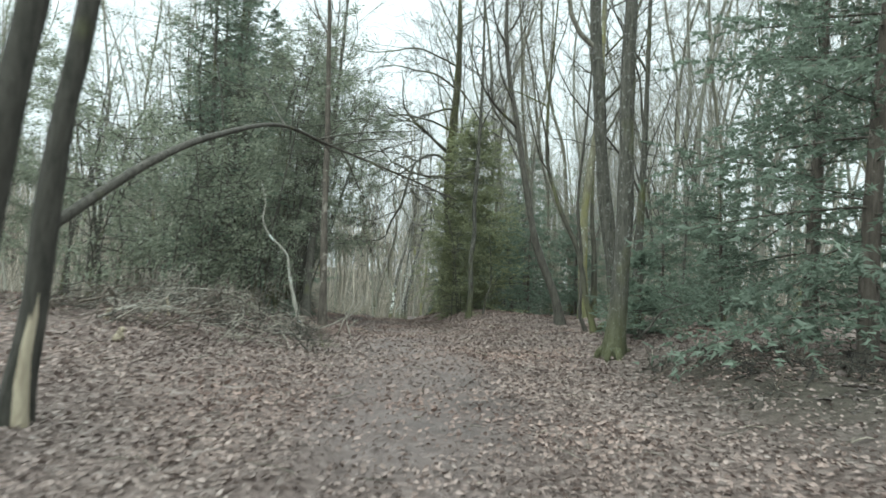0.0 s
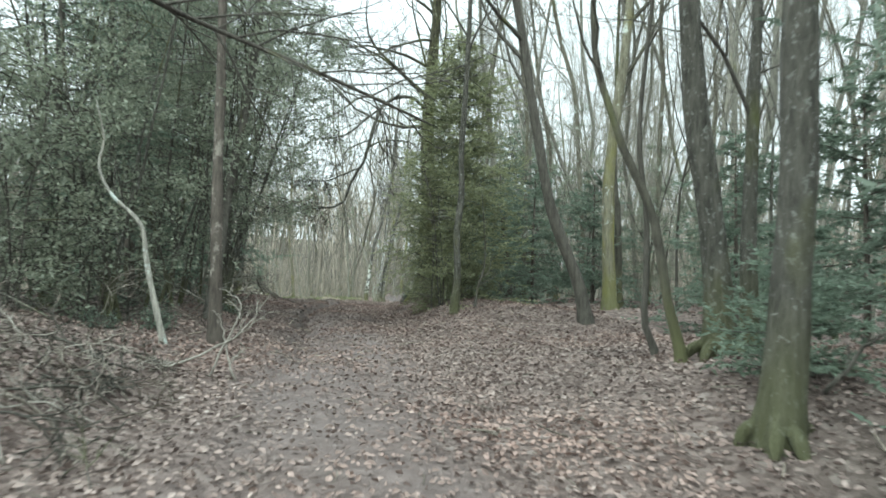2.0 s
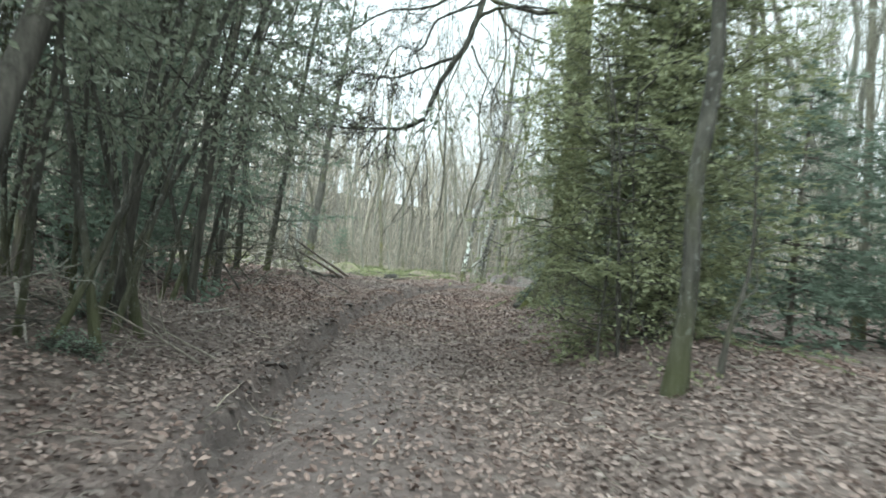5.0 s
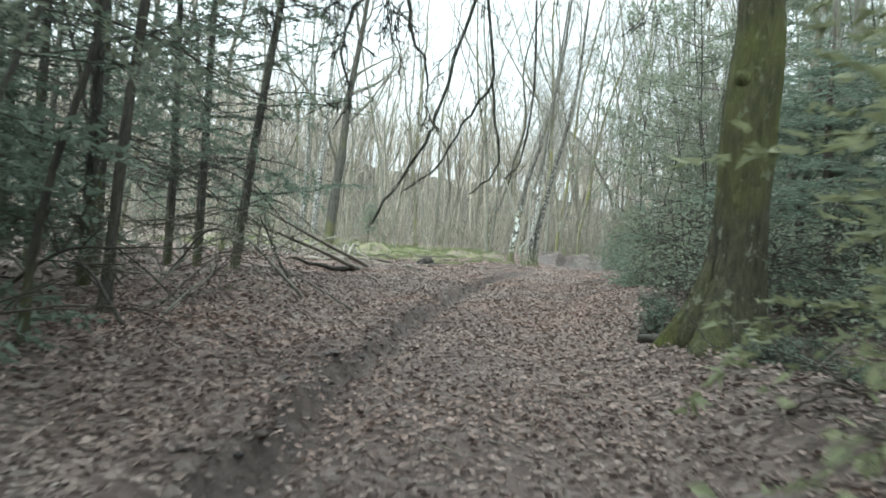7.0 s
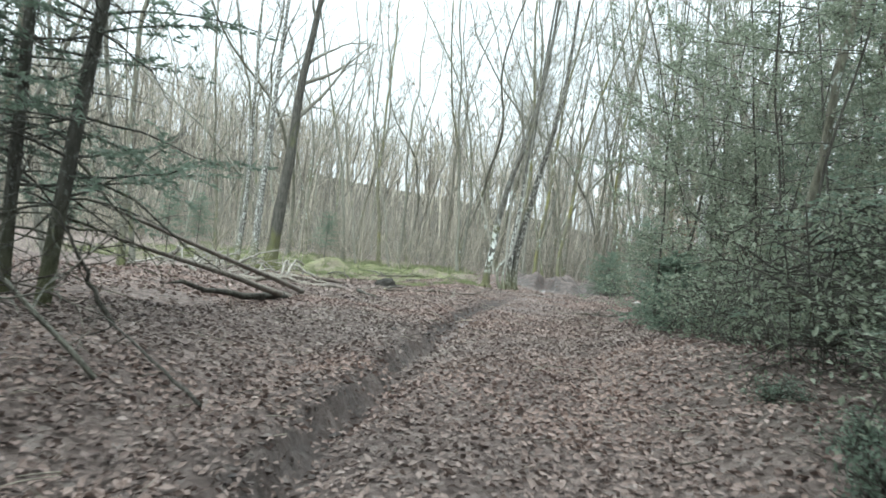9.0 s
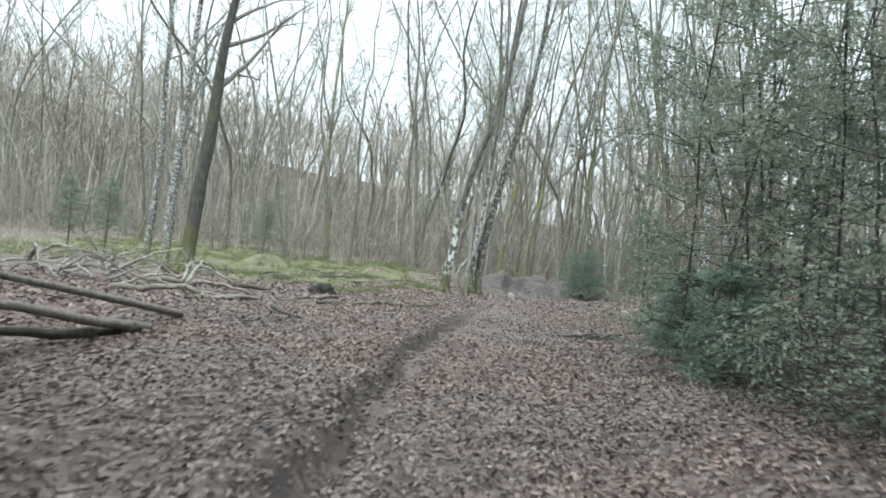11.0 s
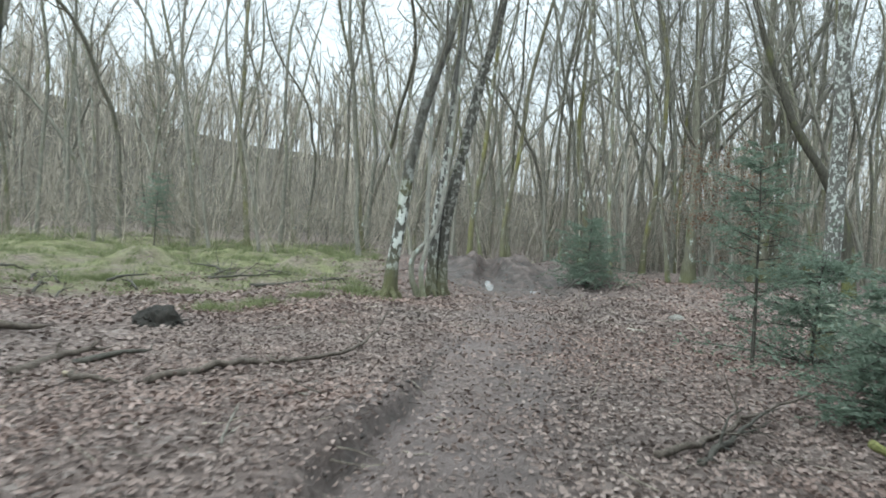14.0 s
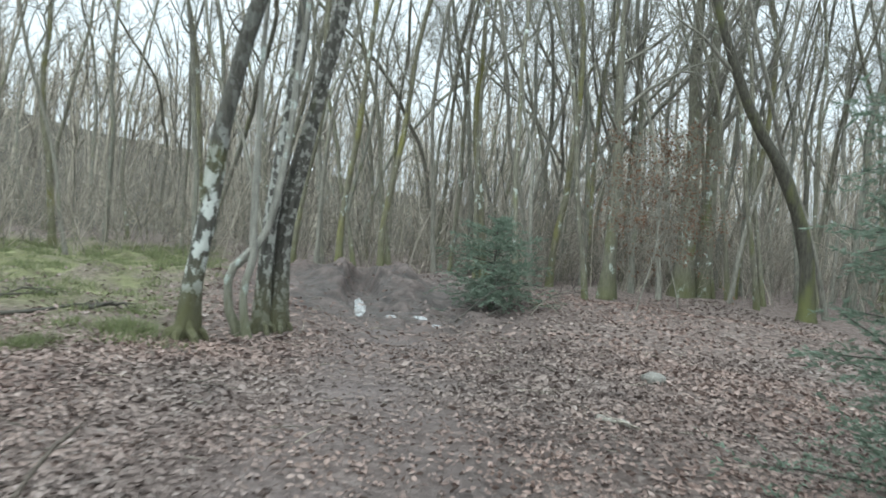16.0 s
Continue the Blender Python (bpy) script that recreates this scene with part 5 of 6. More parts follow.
stick("fallen_branch", "freshly broken pale branch end", [(-1.16, 45.44, 0.065), (-1.09, 45.41, 0.06)], 0.03, SCAR, 43, 0)
stick("fallen_log", "brown log half buried in leaves", [(-1.75, 45.9, 0.03), (-1.64, 46.8, 0.05), (-1.3, 47.14, 0.06)], 0.055, BARK_LOG, 44, 3, 0.2)
stick("fallen_log", "brown log end lying on leaves", [(-3.2, 48.0, 0.08), (-2.43, 48.61, 0.07)], 0.07, BARK_LOG, 45, 0)
stick("fallen_branch", "pale broken stick on the path's edge", [(4.97, 50.15, 0.02), (5.15, 49.8, 0.04)], 0.035, BRUSH, 10, 0)
stick("fallen_branch", "thin dead branch trailing over the bank", [(-0.95, 30.6, 0.03), (-1.5, 31.1, 0.08), (-2.2, 31.9, 0.2)], 0.014, BARK_DARK, 11, 4, 0.3)
stick("fallen_branch", "bent dead branch leaning against a pole", [(-2.0, 31.9, 0.0), (-2.2, 31.85, 0.35), (-2.3, 31.75, 0.62), (-2.45, 31.7, 0.85)], 0.022, BARK_DARK, 12, 4, 0.3)
stick("fallen_branch", "rotten branch lying beside mossy roots", [(2.0, 29.0, 0.03), (2.5, 28.0, 0.06), (3.1, 27.2, 0.06)], 0.045, BARK_DARK, 13, 3, 0.2)
stick("fallen_branch", "pale thin branch on the leaves", [(-2.4, 21.5, 0.25), (-1.6, 20.2, 0.03)], 0.02, BRUSH, 14, 2, 0.2)

stick("fallen_branch", "stick covered in bright yellow-green moss", [(4.72, 43.99, 0.2), (4.87, 43.74, 0.08), (4.99, 43.49, 0.03)], 0.035, MOSS_STICK, 15, 0)
stick("fallen_branch", "forked twig standing out of the leaves", [(0.44, 43.45, 0.0), (0.48, 43.5, 0.1), (0.52, 43.55, 0.22)], 0.012, BRUSH, 17, 2, 0.5)
stick("fallen_branch", "dark broken stick on the leaves", [(-1.35, 46.2, 0.03), (-0.7, 46.4, 0.06)], 0.04, BARK_DARK, 18, 1, 0.2)
stick("fallen_log", "thick grey branch lying in the leaves", [(-4.6, 44.6, 0.05), (-3.4, 44.9, 0.1), (-2.4, 45.0, 0.06)], 0.07, DEADWOOD, 19, 3, 0.2)
stick("fallen_log", "mottled log near the branch heap", [(-4.8, 47.4, 0.06), (-3.5, 47.6, 0.1), (-2.6, 47.5, 0.06)], 0.07, DEADWOOD, 20, 3, 0.2)
stick("fallen_branch", "low dead branch at the grass edge", [(-1.2, 55.4, 0.05), (0.4, 55.6, 0.1)], 0.04, BARK_DARK, 22, 4, 0.3)


for n in range(16):
    rr = np.random.default_rng(800 + n)
    cx, cy, a = rr.uniform(-9, 0.5), rr.uniform(52.5, 60), rr.uniform(0, 3.14)
    ln = rr.uniform(0.3, 0.9)
    stick("fallen_branch", "dark dead branch lying in rough grass", [(cx - np.cos(a) * ln, cy - np.sin(a) * ln, 0.03), (cx, cy, 0.1), (cx + np.cos(a) * ln, cy + np.sin(a) * ln, 0.05)], rr.uniform(0.02, 0.04), BARK_DARK, 820 + n, 4, 0.4, group="branches in the clearing")


stick("fallen_branch", "pale dead branch standing out of the leaves", [(-1.1, 13.2, 0.0), (-0.88, 13.2, 0.1), (-0.54, 13.2, 0.27), (-0.28, 13.2, 0.5), (-0.24, 13.2, 0.62)], 0.014, BRUSH, 23, 5, 0.35)
stick("fallen_branch", "pale forked branch caught in brushwood", [(-0.4, 13.2, 0.0), (-0.45, 13.2, 0.13), (-0.5, 13.2, 0.36), (-0.56, 13.2, 0.56)], 0.012, BRUSH, 24, 4, 0.4)
stick("fallen_branch", "thin curled branch with a pale broken end", [(-0.62, 13.3, 0.02), (-0.44, 13.3, 0.44), (-0.39, 13.3, 0.55), (-0.41, 13.3, 0.66), (-0.52, 13.3, 0.7)], 0.011, BRUSH, 25, 2, 0.4)


def stone(x, y, r, seed):
    rng = np.random.default_rng(seed)
    bm = bmesh.new()
    bmesh.ops.create_icosphere(bm, subdivisions=2, radius=r)
    for v in bm.verts:
        v.co *= 1 + 0.25 * noise.noise(v.co * 4 / r * 0.3 + Vector((seed, 0, 0)))
        v.co.z *= 0.55
    me = bpy.data.meshes.new("stone")
    bm.to_mesh(me)
    bm.free()
    me.materials.append(STONE)
    at_ground(tagged(new("stone", tidy(me)), "pale rounded stone lying among leaves", "stone"), x, y, rng.uniform(0, 360), 1, -r * 0.2)


stone(6.36, 51.9, 0.14, 3)
stick("fallen_branch", "straight pale stick leaning in the leaves", [(-2.05, 22.45, 0.12), (-1.75, 22.3, 0.1), (-1.46, 22.15, 0.03)], 0.008, BRUSH, 46, 1, 0.2)
stick("fallen_branch", "pale stick lying under hollies", [(-2.75, 21.9, 0.16), (-2.5, 22.3, 0.1)], 0.01, BRUSH, 47, 0)
stick("fallen_branch", "pale stick lying on the bank", [(-1.63, 23.5, 0.05), (-1.52, 24.85, 0.1)], 0.012, BRUSH, 48, 1, 0.2)
hero("sapling", "thin pale sapling standing among hollies", 49, -2.0, 22.69, [(-0.04, 0, 0.38), (-0.07, 0, 0.8), (-0.02, 0, 1.2), (-0.08, 0, 1.7), (0.0, 0.05, 2.6)], 0.013, BARK_PALE, limbs=3, lo=0.5, count=3, depth=1, twig=BARK_DARK, reach=0.2)
# loose brushwood
brush_rng = np.random.default_rng(21)
for n in range(78):
    cx, cy = brush_rng.uniform(-4.2, -1.1), brush_rng.uniform(10.1, 13.0)
    a, ln = brush_rng.uniform(0, 6.28), brush_rng.uniform(0.35, 1.15)
    dx, dy = np.cos(a) * ln / 2, np.sin(a) * ln / 2
    h = brush_rng.uniform(0.02, 0.15)
    kx, ky, kz = brush_rng.normal(size=3) * 0.09
    stick("brushwood_stick", "dry stick in a tangled brushwood heap", [(cx - dx, cy - dy, h * brush_rng.uniform(0, 1)), (cx - dx * 0.3 + kx, cy - dy * 0.3 + ky, h + abs(kz)), (cx + dx * 0.4 - ky, cy + dy * 0.4 + kx, h * 0.8), (cx + dx, cy + dy, h * brush_rng.uniform(0.2, 1.5) + 0.02)],
          brush_rng.uniform(0.006, 0.014), (BARK_LOG, BARK_DARK, BARK_LOG, BRUSH, BARK_DARK, DEADWOOD)[n % 6], 500 + n, int(brush_rng.integers(5, 9)), 0.5, group="brushwood heap")
for n in range(12):
    cx, cy = brush_rng.uniform(-3.3, -1.9), brush_rng.uniform(10.4, 12.2)
    a, ln = brush_rng.normal() * 0.4 + 0.3, brush_rng.uniform(0.8, 1.6)
    dx, dy = np.cos(a) * ln / 2, np.sin(a) * ln / 2
    h = brush_rng.uniform(0.05, 0.2)
    kx, ky, kz = brush_rng.normal(size=3) * 0.1
    stick("brushwood_stick", "grey dead branch in a tangled brushwood heap", [(cx - dx, cy - dy, h * 0.4), (cx - dx * 0.4 + kx, cy - dy * 0.4 + ky, h + 0.02), (cx + dx * 0.3 - kx, cy + dy * 0.3 - ky, h + abs(kz)), (cx + dx, cy + dy, h * brush_rng.uniform(0.3, 1.5) + 0.03)],
          brush_rng.uniform(0.012, 0.02), (BARK_LOG, DEADWOOD, BRUSH)[n % 3], 1500 + n, int(brush_rng.integers(5, 9)), 0.4, group="brushwood heap")
for n in range(44):
    cx, cy = brush_rng.uniform(-2.2, -0.75), brush_rng.uniform(10.2, 13.4)
    a, ln = brush_rng.uniform(0, 6.28), brush_rng.uniform(0.3, 0.9)
    dx, dy = np.cos(a) * ln / 2, np.sin(a) * ln / 2
    h = brush_rng.uniform(0.03, 0.26) * (0.5 - 0.35 * (cx + 0.75))
    stick("brushwood_stick", "thin dry twig in a tangled brushwood heap", [(cx - dx, cy - dy, 0.02), (cx + 0.3 * dy, cy - 0.3 * dx, h + 0.03), (cx + dx, cy + dy, h * brush_rng.uniform(0.4, 1.8) + 0.03)],
          brush_rng.uniform(0.004, 0.009), (BARK_DARK, DEADWOOD, BARK_LOG, BRUSH, BARK_LOG)[n % 5], 1700 + n, int(brush_rng.integers(3, 7)), 0.5, group="brushwood heap")
for x, y, h, sx in ((-2.8, 10.56, 0.17, 0.05), (-2.66, 10.95, 0.2, -0.02)):
    stick("fallen_branch", "broken branch end with pale bare wood", [(x - sx, y, 0.0), (x, y, h * 0.5), (x + sx, y, h), (x + sx * 0.4, y, h * 1.25)], 0.018, SCAR, int(y * 70), 1, 0.3)
for n in range(36):
    cx, cy = brush_rng.uniform(-3.8, -1.35), brush_rng.uniform(15.0, 23.0)
    a, ln = brush_rng.uniform(0, 6.28), brush_rng.uniform(0.5, 1.6)
    dx, dy = np.cos(a) * ln / 2, np.sin(a) * ln / 2
    h = brush_rng.uniform(0.05, 0.45)
    stick("brushwood_stick", "dead twig in the undergrowth below hollies", [(cx - dx, cy - dy, 0.02), (cx, cy, h), (cx + dx, cy + dy, h * brush_rng.uniform(0.3, 1.7) + 0.02)],
          brush_rng.uniform(0.006, 0.014), (BARK_DARK, BARK, DEADWOOD)[n % 3], 1800 + n, int(brush_rng.integers(4, 8)), 0.5, group="dead twigs under the hollies")
for n in range(26):
    cx, cy = brush_rng.uniform(-4.6, -2.0), brush_rng.uniform(26.0, 32.0)
    a, ln = brush_rng.uniform(0, 6.28), brush_rng.uniform(0.8, 2.2)
    dx, dy = np.cos(a) * ln / 2, np.sin(a) * ln / 2
    h = brush_rng.uniform(0.05, 0.7)
    stick("brushwood_stick", "dead twiggy branch under conifers", [(cx - dx, cy - dy, 0.02), (cx, cy, h), (cx + dx, cy + dy, h * brush_rng.uniform(0.3, 1.6) + 0.02)],
          brush_rng.uniform(0.008, 0.02), (BARK_DARK, BARK, BARK_RED)[n % 3], 1600 + n, int(brush_rng.integers(5, 9)), 0.5, group="dead brush under the conifers")
for n in range(36):
    cx, cy = brush_rng.uniform(-6.6, -3.4), brush_rng.uniform(44.2, 49.0)
    a, ln = brush_rng.uniform(0, 6.28), brush_rng.uniform(0.6, 2.0)
    dx, dy = np.cos(a) * ln / 2, np.sin(a) * ln / 2
    h = brush_rng.uniform(0.05, 0.6)
    stick("brushwood_stick", "weathered pale branch in a heap at the clearing", [(cx - dx, cy - dy, h * 0.4), (cx, cy, h + 0.08), (cx + dx, cy + dy, h * brush_rng.uniform(0.3, 1.6) + 0.03)],
          brush_rng.uniform(0.018, 0.045), (BRUSH, BRUSH, DEADWOOD)[n % 3], 600 + n, int(brush_rng.integers(2, 6)), 0.4, group="branch heap at the clearing")

for n in range(72):
    cy = brush_rng.uniform(7.3, 10.4)
    cx = 2.9 + 0.12 * (10.4 - cy) + brush_rng.uniform(0, 2.6)
    a, ln = brush_rng.uniform(0, 6.28), brush_rng.uniform(0.2, 0.6)
    dx, dy = np.cos(a) * ln / 2, np.sin(a) * ln / 2
    h = brush_rng.uniform(0.01, 0.16)
    stick("brushwood_stick", "dark rotting stick in a low brush heap", [(cx - dx, cy - dy, 0.01), (cx + 0.25 * dy, cy - 0.25 * dx, h), (cx + dx, cy + dy, h * brush_rng.uniform(0, 1.4) + 0.01)],
          brush_rng.uniform(0.005, 0.013), (BARK_DARK, BARK_ROT, BARK_LOG, BARK_DARK)[n % 4], 700 + n, int(brush_rng.integers(5, 9)), 0.5, group="dark brush heap")
stick("fallen_log", "short brown log lying on the bank", [(3.86, 10.15, 0.06), (4.1, 10.2, 0.08), (4.42, 10.15, 0.07)], 0.045, BARK_RED, 41, 1, 0.2)
stick("fallen_branch", "dark bent branch rising from the leaves", [(3.5, 11.2, 0.1), (3.8, 11.1, 0.42), (4.2, 11.0, 0.55)], 0.018, BARK_DARK, 42, 4, 0.4)

for n in range(14):
    cx, cy = brush_rng.uniform(6.4, 8.3), brush_rng.uniform(58.0, 59.6)
    a, ln = brush_rng.uniform(0, 6.28), brush_rng.uniform(0.5, 1.5)
    dx, dy = np.cos(a) * ln / 2, np.sin(a) * ln / 2
    h = brush_rng.uniform(0.05, 0.5)
    stick("brushwood_stick", "dry stick in brush under a young fir", [(cx - dx, cy - dy, 0.02), (cx, cy, h), (cx + dx, cy + dy, h * brush_rng.uniform(0.3, 1.5) + 0.02)],
          brush_rng.uniform(0.007, 0.016), (BARK, DEADWOOD, BARK_DARK)[n % 3], 740 + n, int(brush_rng.integers(3, 7)), 0.5, group="brush under the young fir")

for n in range(10):
    cx, cy = brush_rng.uniform(1.9, 3.6), brush_rng.uniform(24.6, 27.6)
    a, ln = brush_rng.uniform(0, 6.28), brush_rng.uniform(0.3, 0.9)
    dx, dy = np.cos(a) * ln / 2, np.sin(a) * ln / 2
    h = brush_rng.uniform(0.03, 0.16)
    stick("brushwood_stick", "thin dead twig in brush beside the oak", [(cx - dx, cy - dy, 0.02), (cx + 0.2 * dy, cy - 0.2 * dx, h), (cx + dx, cy + dy, h * brush_rng.uniform(0.3, 1.5) + 0.02)],
          brush_rng.uniform(0.005, 0.012), (BARK_LOG, BARK_DARK, DEADWOOD)[n % 3], 1900 + n, int(brush_rng.integers(4, 8)), 0.5, group="brush beside the oak")

# cut stumps and a dark clump
for x, y, h, r in ((-2.91, 9.8, 0.16, 0.05), (-3.3, 10.6, 0.12, 0.04)):
    stick("stump", "small cut stump with pale fresh wood", [(x, y, 0), (x + 0.02, y, h * 0.6), (x + 0.03, y, h)], r, SCAR, int(x * -100), 0)
clump = Geo()
rr = np.random.default_rng(31)
dome = bmesh.new()
bmesh.ops.create_icosphere(dome, subdivisions=4, radius=1.0)
for v in dome.verts:
    q = 1 + 0.3 * noise.noise(v.co * 1.6) + 0.22 * noise.noise(v.co * 4.5) + 0.12 * noise.noise(v.co * 11)
    v.co = Vector((v.co.x * 0.34 * q, v.co.y * 0.3 * q, v.co.z * 0.3 * q))
clump.add([tuple(v.co) for v in dome.verts], [tuple(v.index for v in f.verts) for f in dome.faces])
dome.free()
for i in range(26):
    a, q = rr.uniform(0, 6.28), rr.uniform(0.2, 0.34)
    clump.tube(wander(rr, (np.cos(a) * q * 0.8, np.sin(a) * q * 0.8, rr.uniform(-0.02, 0.15)), (np.cos(a), np.sin(a), rr.uniform(-0.3, 0.7)), 0.22, 3, 0.3), taper(0.025, 0.006, 4), 5)
stump = tagged(new("tree_stump", clump.mesh("tree_stump", BARK_ROT)), "dark rotten stump with ragged roots on leaves", "stump")
at_ground(stump, -1.42, 49.35, 0, 0.92, 0.06)

# ---- puddles in the churned mud ----


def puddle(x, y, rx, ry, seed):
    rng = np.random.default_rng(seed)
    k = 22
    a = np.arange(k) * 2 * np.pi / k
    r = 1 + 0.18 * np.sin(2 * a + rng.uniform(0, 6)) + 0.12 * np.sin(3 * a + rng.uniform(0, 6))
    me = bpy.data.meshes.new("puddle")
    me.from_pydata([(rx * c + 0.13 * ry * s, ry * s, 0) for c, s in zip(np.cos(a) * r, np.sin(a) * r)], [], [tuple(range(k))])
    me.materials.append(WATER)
    ob = tagged(new("puddle", me), "shallow puddle of muddy water with the sky's reflection painted pale", "puddle", kind="structure")
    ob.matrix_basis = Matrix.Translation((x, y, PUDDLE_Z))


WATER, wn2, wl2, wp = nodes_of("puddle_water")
# the sky's bright reflection is put into the base colour as pale grey
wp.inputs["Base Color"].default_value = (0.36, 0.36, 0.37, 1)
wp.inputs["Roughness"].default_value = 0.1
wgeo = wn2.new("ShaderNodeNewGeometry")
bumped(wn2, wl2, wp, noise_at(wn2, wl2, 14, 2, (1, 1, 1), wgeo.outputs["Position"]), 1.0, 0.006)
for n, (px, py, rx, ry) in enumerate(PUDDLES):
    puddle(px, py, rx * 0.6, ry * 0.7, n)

# ---- churned clods ----
MUD = litter_mat("mud_clod", [(0.0, (0.022, 0.017, 0.015)), (0.6, (0.06, 0.047, 0.042)), (1.0, (0.12, 0.1, 0.09))], 0.6)
ball = bmesh.new()
bmesh.ops.create_icosphere(ball, subdivisions=1, radius=1.0)
BALL_V = np.array([tuple(v.co) for v in ball.verts])
BALL_F = [tuple(v.index for v in f.verts) for f in ball.faces]
ball.free()
clod_rng = np.random.default_rng(88)


def clods(label, places, lo, hi):
    g = Geo()
    for x, y in places:
        r = lo + (hi - lo) * clod_rng.uniform() ** 2
        v = BALL_V * (1 + clod_rng.normal(size=(len(BALL_V), 1)) * 0.32) * r * np.array([clod_rng.uniform(0.7, 1.5), clod_rng.uniform(0.7, 1.5), clod_rng.uniform(0.35, 0.7)])
        a = clod_rng.uniform(0, 6.28)
        v = np.stack([v[:, 0] * np.cos(a) - v[:, 1] * np.sin(a), v[:, 0] * np.sin(a) + v[:, 1] * np.cos(a), v[:, 2]], -1)
        g.add(v + np.array([x, y, float(ground_z(x, y)) + 0.1 * r]), BALL_F)
    return tagged(new("mud_clods", g.mesh("mud_clods", MUD, False)), label, "mud", kind="stuff")


rut_spots = []
for k in range(260):
    y = clod_rng.uniform(19, 35)
    rut_spots.append((track_x(y) - 0.95 + clod_rng.normal() * 0.11, y))
for k in range(160):
    y = clod_rng.uniform(35, 48)
    rut_spots.append((track_x(y) - 0.93 + clod_rng.normal() * 0.07, y))
clods("crumbled dark soil along the wheel rut", rut_spots, 0.012, 0.045)
debris_spots = [(clod_rng.normal(4.2, 0.6), clod_rng.normal(8.4, 0.9)) for k in range(420)]
clods("dark soil clods beside the path", debris_spots, 0.012, 0.05)

# ---- leaf litter and grass ----
leaf_rng = np.random.default_rng(41)


def scatter_leaves(count, x0, x1, y0, y1, size, bare=1.0):
    y = leaf_rng.uniform(y0, y1, count)
    x = leaf_rng.uniform(x0, x1, count) + np.interp(y, TRACK_Y, TRACK_X)
    mud, lawn, grey = cover_of(x, y)
    keep = leaf_rng.uniform(size=count) > np.maximum.reduce([0.88 * mud * bare, grey * bare, lawn * 0.95, 0.72 * mould_shade_of(x, y)])
    x, y = x[keep], y[keep]
    k = len(x)
    pos = np.stack([x, y, ground_z(x, y) + leaf_rng.uniform(0.002, 0.028, k)], -1)
    a = leaf_rng.uniform(0, 2 * np.pi, k)
    aim = np.stack([np.cos(a), np.sin(a), leaf_rng.normal(size=k) * 0.3], -1)
    g = Geo()
    leaf_mesh(g, pos, aim, leaf_rng, size, 0.6, 0.16)
    return g


for spec in ((30000, -1.6, 1.3, 5.0, 58.0, 0.034, 0.35), (80000, -4.2, 4.6, 3.0, 23.0, 0.052), (62000, -4.0, 3.6, 23.0, 38.0, 0.052), (84000, -4.6, 4.6, 38.0, 54.0, 0.052), (20000, -8, 9.0, 50.0, 64.0, 0.085), (13000, -10, -4.4, 38, 55, 0.085), (9000, -9, -4.0, 5, 46, 0.095), (9000, 4.0, 12, 5, 46, 0.095)):
    g = scatter_leaves(*spec)
    tagged(new("fallen_leaves", g.mesh("fallen_leaves", LEAF, False)), "carpet of curled brown fallen leaves", "leaf litter", kind="stuff")

# small dead twigs lying among the leaves
g = Geo()
for k in range(1700):
    y = leaf_rng.uniform(4, 60)
    x = track_x(y) + leaf_rng.normal() * 2.6
    if abs(x - track_x(y)) < 0.5 and leaf_rng.uniform() < 0.6:
        continue
    a, ln = leaf_rng.uniform(0, 6.28), leaf_rng.uniform(0.08, 0.42)
    p = np.array([x, y, float(ground_z(x, y)) + leaf_rng.uniform(0.012, 0.03)])
    g.tube(wander(leaf_rng, p, (np.cos(a), np.sin(a), leaf_rng.normal() * 0.12), ln, 3, 0.2), taper(0.0025 + 0.014 * ln * leaf_rng.uniform(0.4, 1.0), 0.0015, 4), 4)
tagged(new("twig_litter", g.mesh("twig_litter", TWIG_LITTER)), "scattered small dead twigs on the leaf carpet", "twigs", kind="stuff")

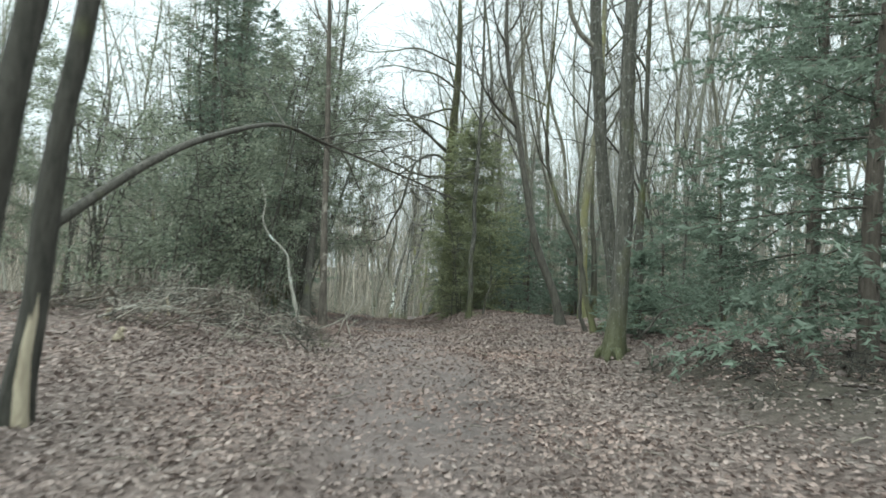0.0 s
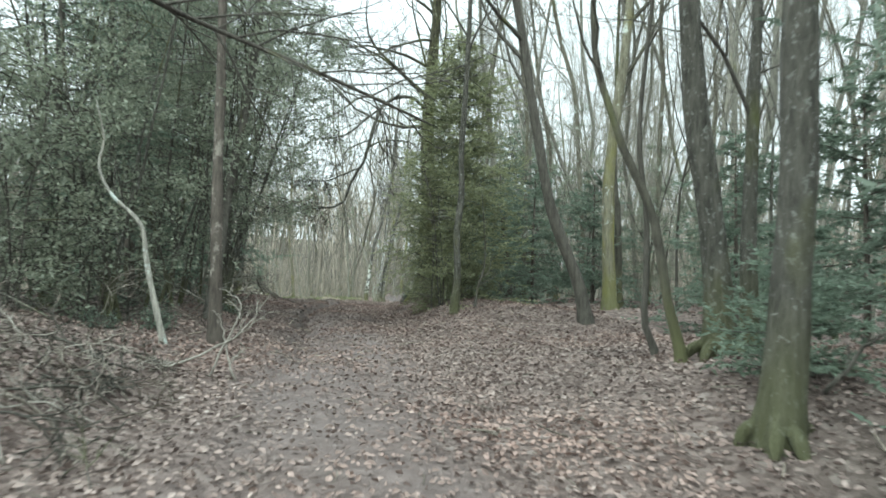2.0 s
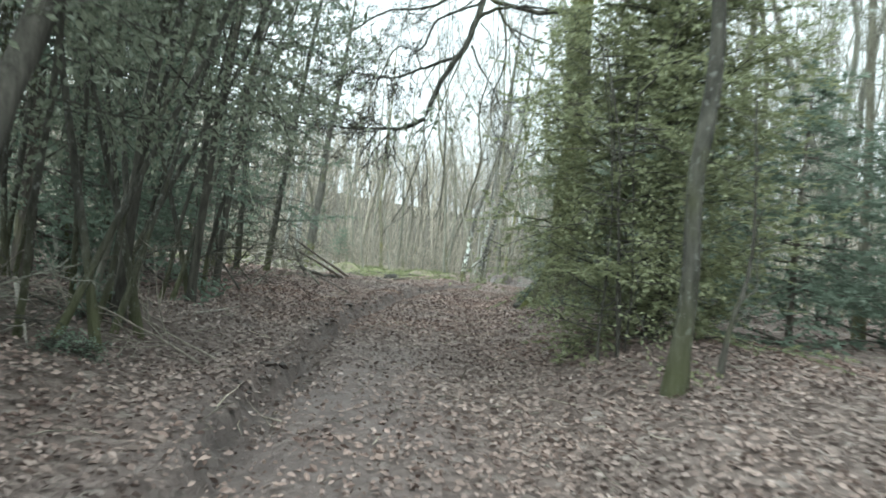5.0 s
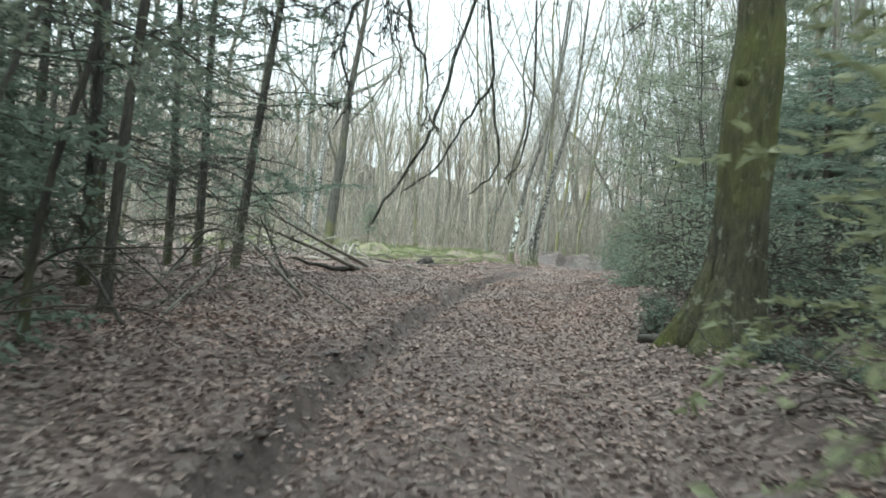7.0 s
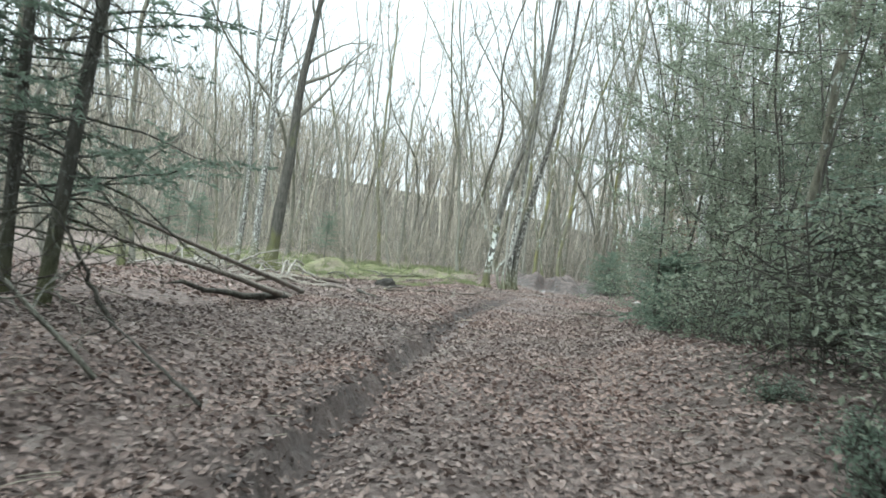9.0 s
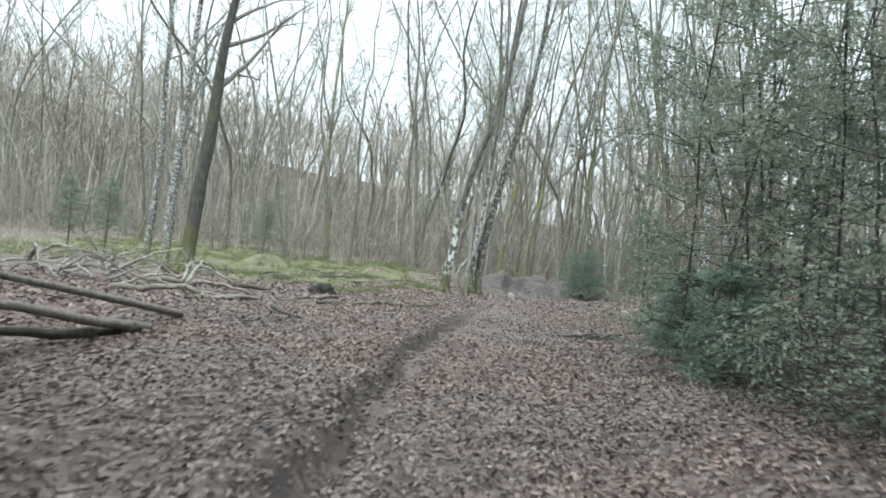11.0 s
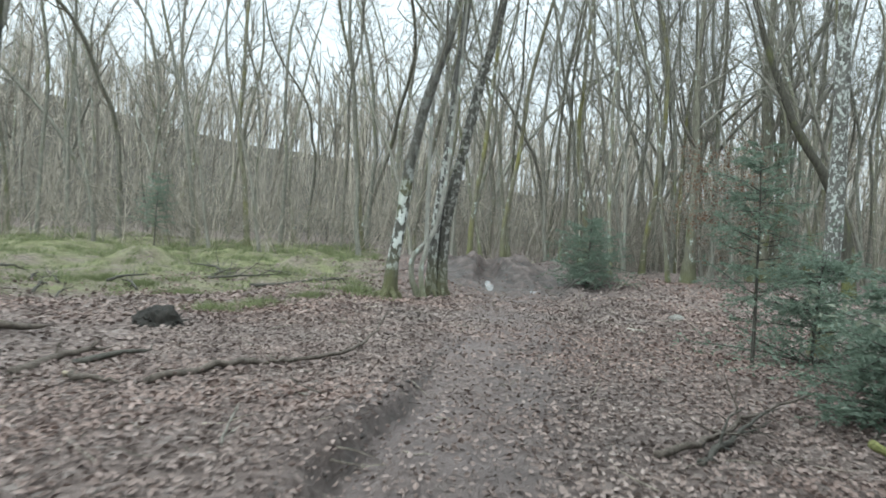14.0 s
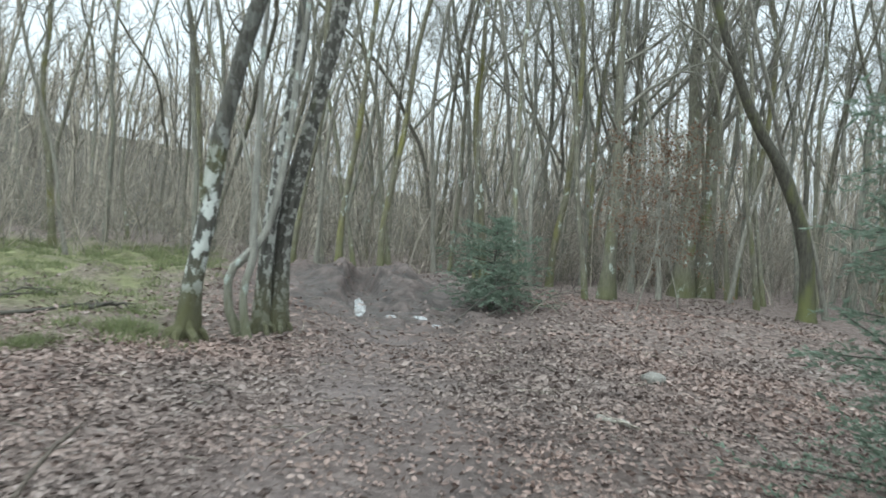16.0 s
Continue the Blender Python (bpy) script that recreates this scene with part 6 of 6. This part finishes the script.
tufts = 1900
ty = np.repeat(leaf_rng.uniform(52, 76, tufts), 34)
tx = np.repeat(leaf_rng.uniform(-16, 3, tufts), 34)
tall = np.repeat(leaf_rng.uniform(0.07, 0.3, tufts) * leaf_rng.uniform(0.5, 1.0, tufts), 34)
k = len(tx)
x, y = tx + leaf_rng.normal(size=k) * 0.11, ty + leaf_rng.normal(size=k) * 0.11
mud, lawn, grey = cover_of(tx, ty)
lawn = np.maximum(lawn, np.exp(-((tx + 4.9) / 1.2) ** 2 - ((ty - 61) / 1.3) ** 2) + np.exp(-((tx + 0.7) / 0.9) ** 2 - ((ty - 61.4) / 1.0) ** 2))
keep = np.repeat(leaf_rng.uniform(size=tufts), 34) < lawn * 1.1
x, y, tall = x[keep], y[keep], tall[keep]
k = len(x)
g = Geo()
aim = np.stack([leaf_rng.normal(size=k) * 0.6, leaf_rng.normal(size=k) * 0.6, np.ones(k)], -1)
needle_mesh(g, np.stack([x, y, ground_z(x, y) - 0.01], -1), aim, tall[:, None], 0.009, leaf_rng)
tagged(new("grass", g.mesh("grass", GRASS, False)), "pale green rough grass in a small clearing", "grass", kind="stuff")

# darker tussocks along the lawn's front edge
for cx, cy, wide, high in ((-1.15, 51.5, 0.34, 0.3), (-0.6, 52.2, 0.38, 0.26), (0.2, 52.7, 0.3, 0.2), (1.0, 53.6, 0.34, 0.3), (-4.5, 56.7, 0.4, 0.3), (-2.2, 54.2, 0.35, 0.24), (-3.3, 55.3, 0.3, 0.24)):
    g = Geo()
    k = 620
    off = leaf_rng.normal(size=(k, 2)) * wide * 0.5
    x, y = cx + off[:, 0], cy + off[:, 1]
    aim = np.stack([off[:, 0] * 1.6 + leaf_rng.normal(size=k) * 0.4, off[:, 1] * 1.6 + leaf_rng.normal(size=k) * 0.4, np.ones(k)], -1)
    needle_mesh(g, np.stack([x, y, ground_z(x, y) - 0.01], -1), aim, leaf_rng.uniform(0.5, 1.1, k)[:, None] * high * 0.7, 0.006, leaf_rng)
    tagged(new("grass_tussock", g.mesh("grass_tussock", GRASS, False)), "dark green grass tussock at the lawn's edge", "grass", group="tussocks at the lawn's edge", kind="stuff")
